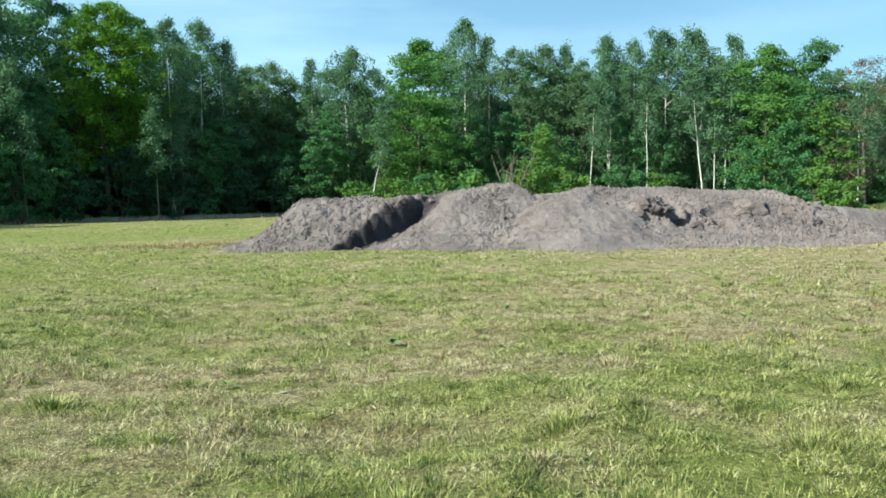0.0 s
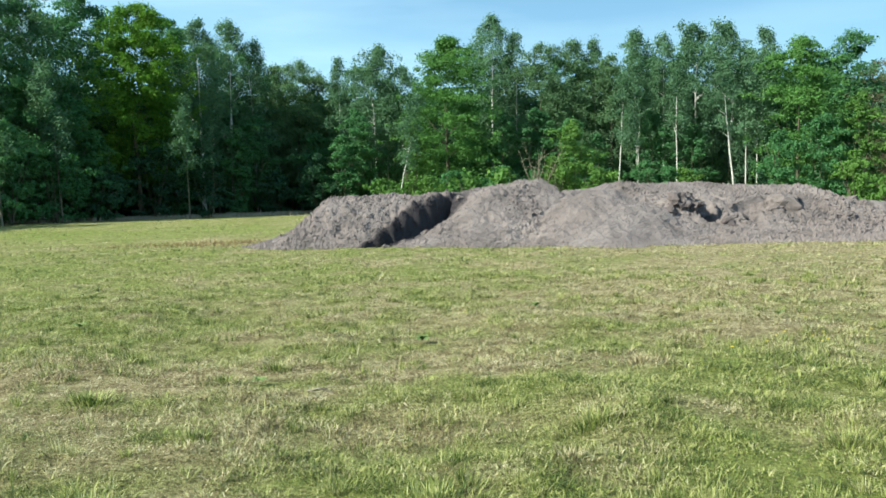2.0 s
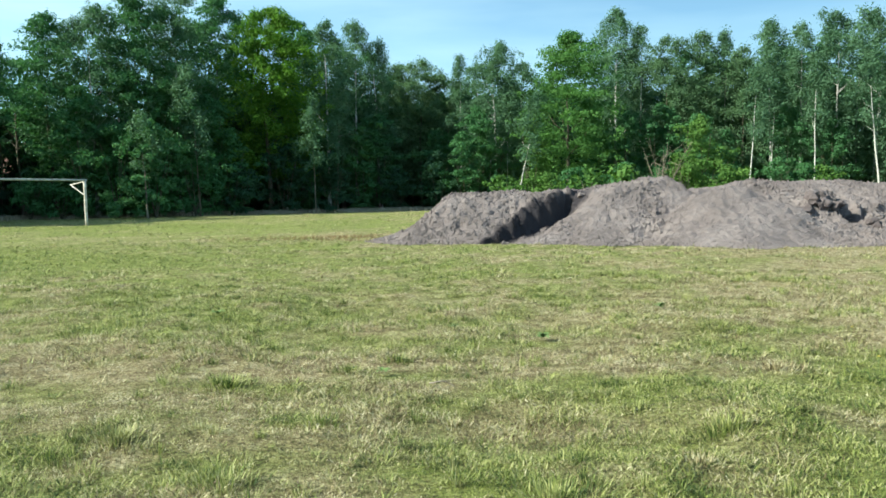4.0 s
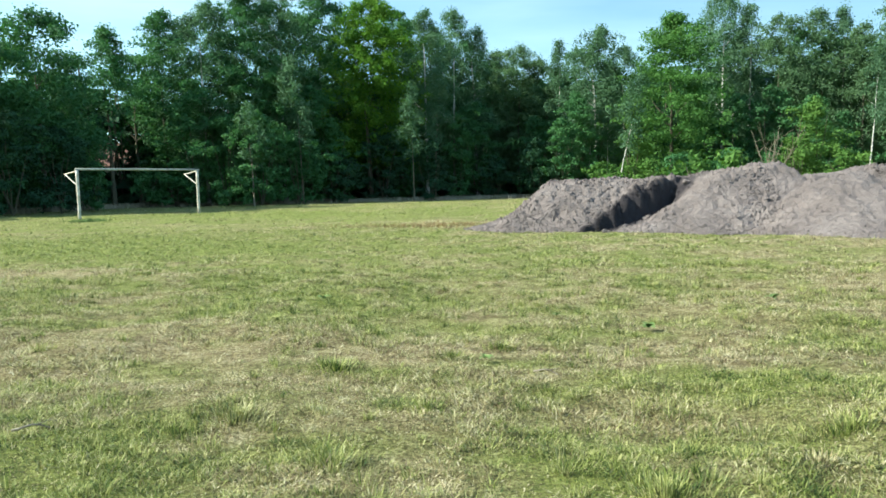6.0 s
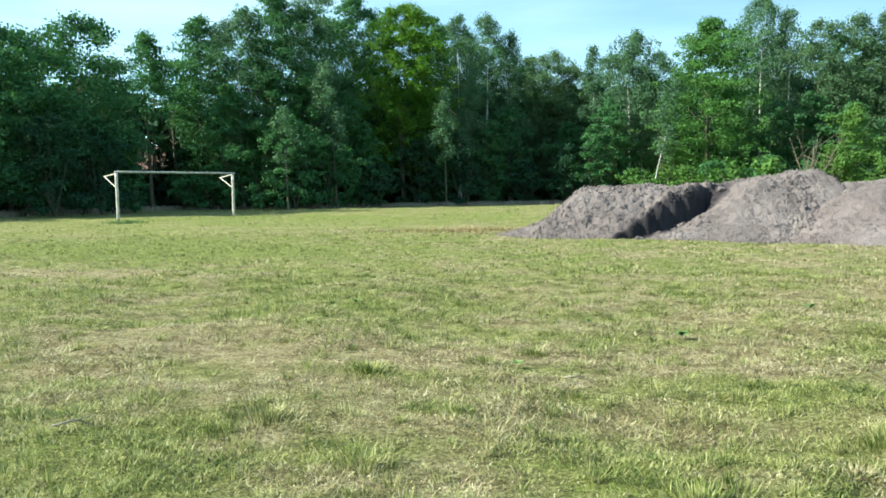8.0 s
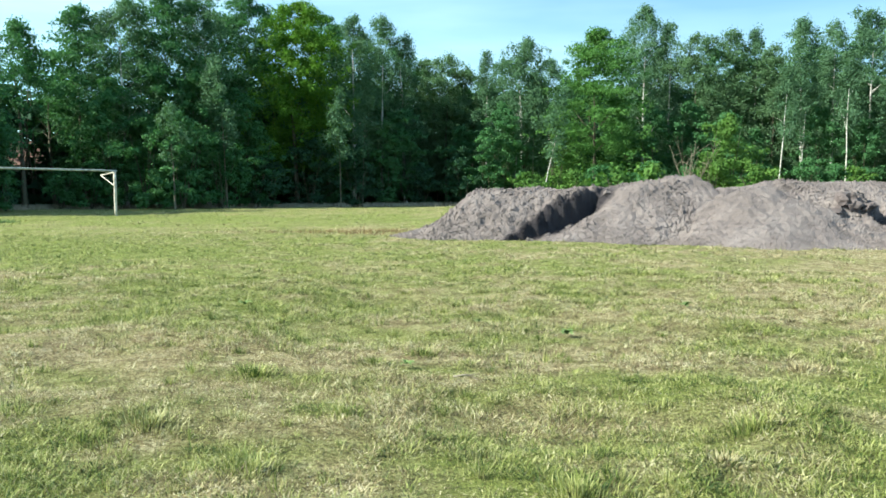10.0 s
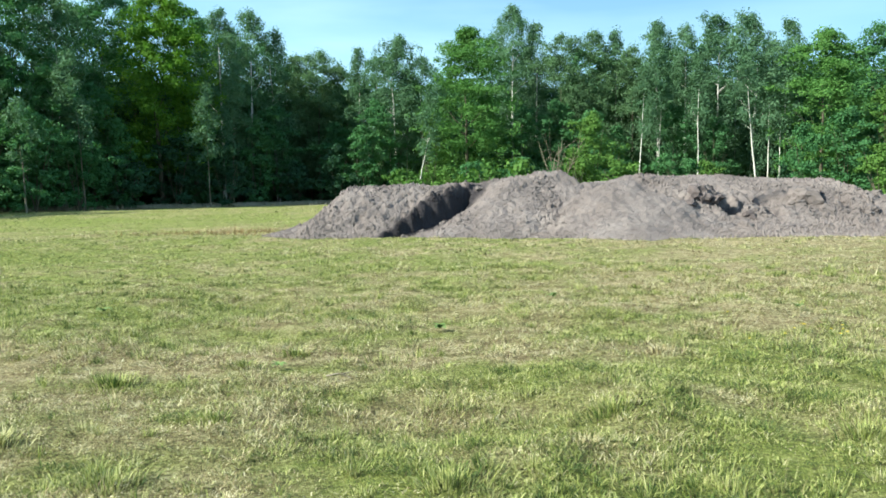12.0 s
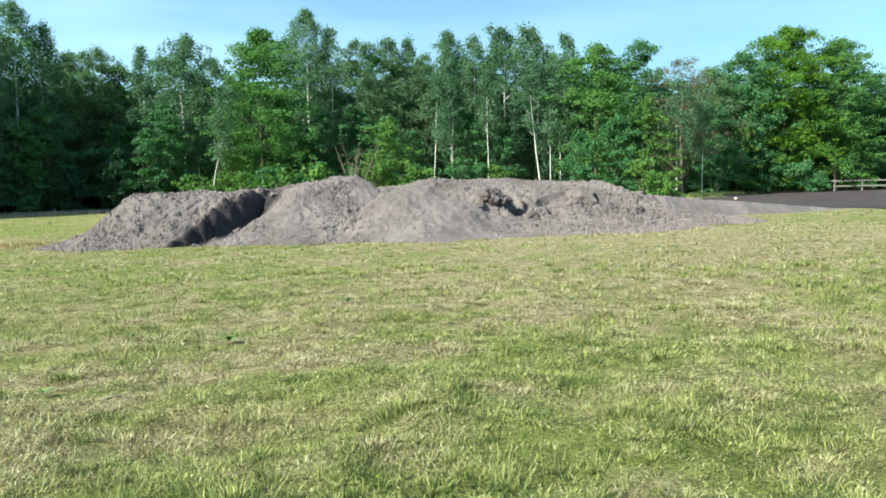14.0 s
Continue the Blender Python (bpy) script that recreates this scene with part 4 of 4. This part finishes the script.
def loose_crumbs():
    x, y = rng.uniform(-4.5, 18, 110000), rng.uniform(17.5, 24.5, 110000)
    h = spoil_height(x, y)
    e = 0.15
    steep = np.hypot(spoil_height(x + e, y) - h, spoil_height(x, y + e) - h) / e
    rough = np.minimum(crumbly(x, y), 1.2)
    good = (h > -0.03) & (rng.random(len(x)) < 0.1 + 0.35 * smooth(0.15, -0.02, h) + 0.45 * rough + 0.2 * smooth(0.8, 1.5, steep))
    x, y, h, rough = x[good], y[good], h[good], rough[good]
    r = 0.012 + (0.02 + 0.035 * rough) * rng.random(len(x)) ** 3
    # crumbs lying on the bank get the same painted shade
    crumb_shade = smooth(-0.3, -0.1, bank_edge(x, y)) * smooth(0.5, 0.2, bank_edge(x, y)) * smooth(23.6, 22.4, y)
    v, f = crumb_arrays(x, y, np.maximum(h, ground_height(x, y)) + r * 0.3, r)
    tagged(new("soil_crumbs", array_mesh("soil_crumbs", v, f, SPOIL, damp_shade=np.repeat(crumb_shade, 5))), "loose grey soil crumbs strewn over the heap", "soil", kind="stuff")


loose_crumbs()


def soil_clod(x, y, r, flat, mat=SPOIL):
    bm = bmesh.new()
    bmesh.ops.create_icosphere(bm, subdivisions=3, radius=r)
    seed = rng.uniform(0, 50)
    for v in bm.verts:
        k = 0.8 + 0.6 * noise.noise(v.co / r * 0.9 + Vector((seed, 0, 0))) + 0.3 * noise.noise(v.co / r * 2.6 + Vector((0, seed, 0)))
        v.co *= k
        v.co.z *= flat
    me = bpy.data.meshes.new("soil_clod")
    bm.to_mesh(me)
    bm.free()
    me.materials.append(mat)
    ob = tagged(new("soil_clod", me), "large broken grey-brown lump of soil on the heap", "soil clod", "clods on the soil heap")
    z = float(spoil_height(np.array([x]), np.array([y]))[0])
    ob.matrix_world = pose(x, y, max(z, 0) - r * flat * 0.15, rng.uniform(-15, 15), rng.uniform(-15, 15), rng.uniform(0, 360))


for row in [(9.5, 20.75, 0.24, 0.7), (9.85, 20.3, 0.2, 0.7), (10.8, 20.8, 0.3, 0.6), (6.9, 21.0, 0.2, 0.8),
            (10.7, 18.9, 0.22, 0.6), (12.8, 20.6, 0.3, 0.6), (2.2, 22.6, 0.13, 0.8), (1.7, 22.1, 0.12, 0.9), (1.1, 21.7, 0.12, 0.8), (0.5, 21.0, 0.12, 0.8), (14.3, 22.8, 0.3, 0.6), (5.2, 22.0, 0.2, 0.7), (0.0, 20.4, 0.14, 0.8), (11.3, 21.2, 0.62, 0.75)]:
    soil_clod(*row)
for row in [(8.3, 21.25, 0.42, 0.85), (8.0, 21.1, 0.3, 0.8), (8.75, 21.2, 0.22, 0.7), (9.35, 20.5, 0.2, 0.9), (9.9, 19.1, 0.3, 0.35)]:
    soil_clod(*row, CLOD)


# ---- plants and litter in the meadow ----
def tuft_of_grass(x, y, wide, tall, dry, count, label):
    """One thick tussock whose blades spread from its middle."""
    a, r = rng.uniform(0, 2 * np.pi, count), np.abs(rng.normal(size=count)) * wide * 0.5
    px, py = x + np.cos(a) * r * 1.5, y + np.sin(a) * r
    lean = np.clip(0.35 + 0.8 * r / wide + 0.25 * rng.normal(size=count), 0.05, 1.5)
    v, f, dv = grass_blades(px, py, tall * rng.uniform(0.5, 1.1, count), 0.0055 * rng.uniform(0.7, 1.5, count), np.clip(dry + 0.15 * rng.normal(size=count), 0, 1), a + 0.4 * rng.normal(size=count), lean, 2)
    v[:, 0] -= x
    v[:, 1] -= y
    ob = new("grass_tuft", array_mesh("grass_tuft", v, f, GRASS, False, dry=dv))
    ob.location = (x, y, 0)
    tagged(ob, label, "grass tuft", "tussocks in the meadow", "stuff")


for row in [(-1.93, 5.2, 0.14, 0.15, 0.0, 420), (-2.02, 3.87, 0.12, 0.14, 0.3, 320), (-1.04, 4.25, 0.08, 0.12, 0.0, 220), (-1.16, 5.65, 0.11, 0.11, 0.1, 220), (1.16, 4.13, 0.13, 0.13, 0.0, 340),
            (2.36, 3.8, 0.12, 0.13, 0.1, 300), (-0.85, 6.06, 0.12, 0.12, 0.0, 220), (3.2, 4.8, 0.13, 0.13, 0.1, 280), (0.2, 3.3, 0.15, 0.12, 0.0, 340), (-1.3, 3.4, 0.14, 0.12, 0.05, 300)]:
    tuft_of_grass(row[0], row[1], row[2] * 1.35, row[3] * 0.7, *row[4:], "dense dark green tussock in the meadow")
for row in [(0.91, 3.72, 0.12, 0.11, 0.75, 170), (5.3, 6.65, 0.22, 0.16, 0.9, 380), (1.9, 5.6, 0.16, 0.13, 0.9, 260), (-0.3, 4.5, 0.14, 0.11, 0.9, 240), (4.2, 5.4, 0.15, 0.14, 0.8, 260)]:
    tuft_of_grass(row[0], row[1], row[2] * 1.2, row[3] * 0.6, *row[4:], "pale straw-coloured dry grass tussock in the meadow")


def rosette_weed(x, y, size, leaves):
    ob = base("rosette_weed", x, y, float(ground_height(np.array([x]), np.array([y]))[0]) + 0.02, "low broad-leaved green weed rosette in the turf", "weed", "weeds in the meadow")
    bm = bmesh.new()
    rows = []
    for k in range(6):
        s = k / 5
        w = size * 0.24 * math.sin(math.pi * (0.12 + 0.88 * s)) + 0.002
        z = 0.02 + size * (0.75 * s - 0.62 * s * s)
        rows.append([bm.verts.new((s * size, -w, z + 0.25 * w)), bm.verts.new((s * size, 0, z)), bm.verts.new((s * size, w, z + 0.25 * w))])
    for a, b in zip(rows, rows[1:]):
        bm.faces.new((a[0], b[0], b[1], a[1]))
        bm.faces.new((a[1], b[1], b[2], a[2]))
    me = bpy.data.meshes.new("leaf")
    for f in bm.faces:
        f.smooth = True
    bm.to_mesh(me)
    bm.free()
    me.materials.append(HERB)
    for k in range(leaves):
        leaf = child("leaf", me, ob)
        leaf.matrix_local = pose(0, 0, 0, rng.uniform(-12, 12), rng.uniform(-22, 8), k * 360 / leaves + rng.uniform(-14, 14)) @ Matrix.Scale(rng.uniform(0.7, 1.15), 4)


for row in [(0.34, 6.98, 0.13, 11), (-3.1, 8.1, 0.12, 8), (1.7, 8.6, 0.12, 8), (-0.5, 7.6, 0.1, 7), (3.9, 7.4, 0.11, 8), (-0.9, 5.57, 0.09, 9)]:
    rosette_weed(row[0], row[1], row[2] * 0.72, row[3])


def small_flower(x, y, tall, petals, mat, label, name, size):
    ob = base(name, x, y, float(ground_height(np.array([x]), np.array([y]))[0]), label, "flower", "small flowers in the meadow")
    s = np.linspace(0, 1, 4)[:, None]
    v, f = tube(np.array([0, 0, -0.01]) + np.array([0.01, 0.005, tall]) * s, np.full(4, 0.0014), 5)
    child("stalk", array_mesh("stalk", v, f, HERB, True), ob)
    bm = bmesh.new()
    for k in range(petals):
        a = k * 2 * math.pi / petals
        c, d = Vector((math.cos(a), math.sin(a), 0.35)) * size, Vector((-math.sin(a), math.cos(a), 0)) * size * 0.5
        q = [Vector((0, 0, 0)), c * 0.6 + d, c * 1.1, c * 0.6 - d]
        bm.faces.new([bm.verts.new(p + Vector((0.01, 0.005, tall - 0.012))) for p in q])
    part("blossom", bm, mat, ob)


for k in range(16):
    small_flower(3.46 + rng.normal() * 0.5, 6.2 + rng.normal() * 0.45, rng.uniform(0.08, 0.14), 5, PETAL, "small yellow buttercup on a thin stalk", "buttercup", 0.012)

def dead_twig(x, y, long, turn):
    z = float(ground_height(np.array([x]), np.array([y]))[0]) + 0.035
    s = np.linspace(-0.5, 0.5, 7)
    pts = np.stack([s * long, 0.02 * np.sin(s * 5), 0.012 * np.cos(s * 6)], -1)
    side = np.stack([np.linspace(0.02, 0.09, 4), np.linspace(0.01, 0.05, 4), np.linspace(0.01, 0.03, 4)], -1)
    v, f = joined([tube(pts, 0.006 * np.linspace(1.2, 0.5, 7), 6), tube(side, 0.003 * np.linspace(1, 0.5, 4), 5)])
    ob = tagged(new("dead_twig", array_mesh("dead_twig", v, f, TWIG, True)), "bleached dead twig lying in the grass", "twig")
    ob.matrix_world = pose(x, y, z, 0, 4, turn)


dead_twig(-0.43, 5.21, 0.17, -20)
dead_twig(-2.9, 3.4, 0.18, 25)


def strewn_blades(name, x, y, tall, wide, mat, label):
    a = rng.uniform(0, 2 * np.pi, len(x))
    v, f, dv = grass_blades(x, y, tall * rng.uniform(0.5, 1.15, len(x)), wide * rng.uniform(0.6, 1.4, len(x)), np.full(len(x), 0.6), a, np.clip(rng.normal(0.3, 0.25, len(x)), 0, 1.2), 1)
    tagged(new(name, array_mesh(name, v, f, mat)), label, "grass", kind="stuff")


SORREL = plain("reddish_sorrel", (0.14, 0.09, 0.045), (0.26, 0.2, 0.09), 0.8, 3.0)
HEATH = plain("tall_dry_grass", (0.17, 0.165, 0.1), (0.36, 0.32, 0.25), 0.85, 0.6)
VERGE = plain("pale_verge_grass", (0.15, 0.19, 0.06), (0.3, 0.33, 0.13), 0.85, 0.8)
strewn_blades("sorrel", -5.3 + rng.normal(size=900) * 1.5, 24.0 + rng.normal(size=900) * 0.9, 0.16, 0.022, SORREL, "reddish-brown sorrel patch in the meadow")
t = rng.random(26000)
rim = np.array([(-40, 30), (-38.5, 45), (-38.5, 60), (-27, 66), (-13, 73.5), (-3, 77.5)], float)
strewn_blades("tall_grass", np.interp(t, np.linspace(0, 1, 6), rim[:, 0]) + rng.normal(size=26000) * 1.0, np.interp(t, np.linspace(0, 1, 6), rim[:, 1]) - 0.6 - np.abs(rng.normal(size=26000)) * 2.2, 0.42, 0.05, HEATH, "tall brownish grass along the wood's edge")
t = rng.random(6000)
verge = np.array([(41, 57.5), (47, 64), (64, 72), (90, 83.5)], float)
strewn_blades("verge_grass", np.interp(t, np.linspace(0, 1, 4), verge[:, 0]) + rng.normal(size=6000) * 0.6, np.interp(t, np.linspace(0, 1, 4), verge[:, 1]) - np.abs(rng.normal(size=6000)) * 1.2, 0.45, 0.06, VERGE, "pale green verge between the tilled field and the trees")
strewn_blades("weeds", -22.3 + rng.normal(size=500) * 0.35, 30.0 + rng.normal(size=500) * 0.3, 0.2, 0.03, HERB, "dark weed clump in the meadow near the goal")


def pale_stone(x, y, r):
    bm = bmesh.new()
    bmesh.ops.create_icosphere(bm, subdivisions=2, radius=r)
    for v in bm.verts:
        v.co *= 0.8 + 0.5 * noise.noise(v.co / r + Vector((3, 1, 7)))
        v.co.z *= 0.7
    me = bpy.data.meshes.new("stone")
    bm.to_mesh(me)
    bm.free()
    me.materials.append(STONE)
    tagged(new("stone", me), "pale stone lying on the tilled field", "stone").location = (x, y, 0.03 + r * 0.35)


pale_stone(36.7, 46.0, 0.16)


# ---- far fence and house ----
def box(bm, x0, y0, z0, x1, y1, z1):
    v = [bm.verts.new((x, y, z)) for x in (x0, x1) for y in (y0, y1) for z in (z0, z1)]
    for q in ((0, 1, 3, 2), (4, 6, 7, 5), (0, 4, 5, 1), (2, 3, 7, 6), (0, 2, 6, 4), (1, 5, 7, 3)):
        bm.faces.new([v[k] for k in q])


def fence():
    ob = base("fence", 64.5, 65.3, 0, "weathered grey wooden post-and-rail fence", "fence", turn=-40)
    bm = bmesh.new()
    box(bm, -0.07, -0.06, -0.1, 0.07, 0.06, 1.25)
    bmesh.ops.bevel(bm, geom=bm.edges[:], offset=0.015, segments=1)
    me = bpy.data.meshes.new("post")
    bm.to_mesh(me)
    bm.free()
    me.materials.append(FENCE)
    for k in range(12):
        child("post", me, ob).matrix_local = pose(k * 2.6, 0, 0, rng.uniform(-2, 2), rng.uniform(-2, 2), 0)
    for z in (0.55, 1.1):
        bm = bmesh.new()
        box(bm, -0.3, -0.12, z - 0.07, 28.9, -0.07, z + 0.07)
        part("rail", bm, FENCE, ob)


fence()


def house():
    ob = base("house", -50.0, 71.5, 0, "white rendered house with a reddish roof, half hidden behind trees", "house", turn=38)
    bm = bmesh.new()
    box(bm, -5, -3.5, -0.1, 5, 3.5, 4.0)
    part("wall", bm, WALL_WHITE, ob)
    bm = bmesh.new()
    v = [bm.verts.new(p) for p in ((-5.4, -4, 3.85), (5.4, -4, 3.85), (5.4, 4, 3.85), (-5.4, 4, 3.85), (-5.4, 0, 6.4), (5.4, 0, 6.4))]
    for q in ((0, 1, 5, 4), (2, 3, 4, 5), (0, 4, 3), (1, 2, 5), (0, 3, 2, 1)):
        bm.faces.new([v[k] for k in q])
    part("roof", bm, ROOF, ob)
    for x in (-3.6, -1.2, 1.2, 3.6):
        for z in (2.1,):
            bm = bmesh.new()
            box(bm, x - 0.55, -3.56, z - 0.6, x + 0.55, -3.45, z + 0.6)
            frame_ob = part("window", bm, FENCE, ob)
            bm = bmesh.new()
            box(bm, x - 0.47, -3.58, z - 0.52, x + 0.47, -3.5, z + 0.52)
            part("pane", bm, GLASS_DARK, frame_ob)


house()
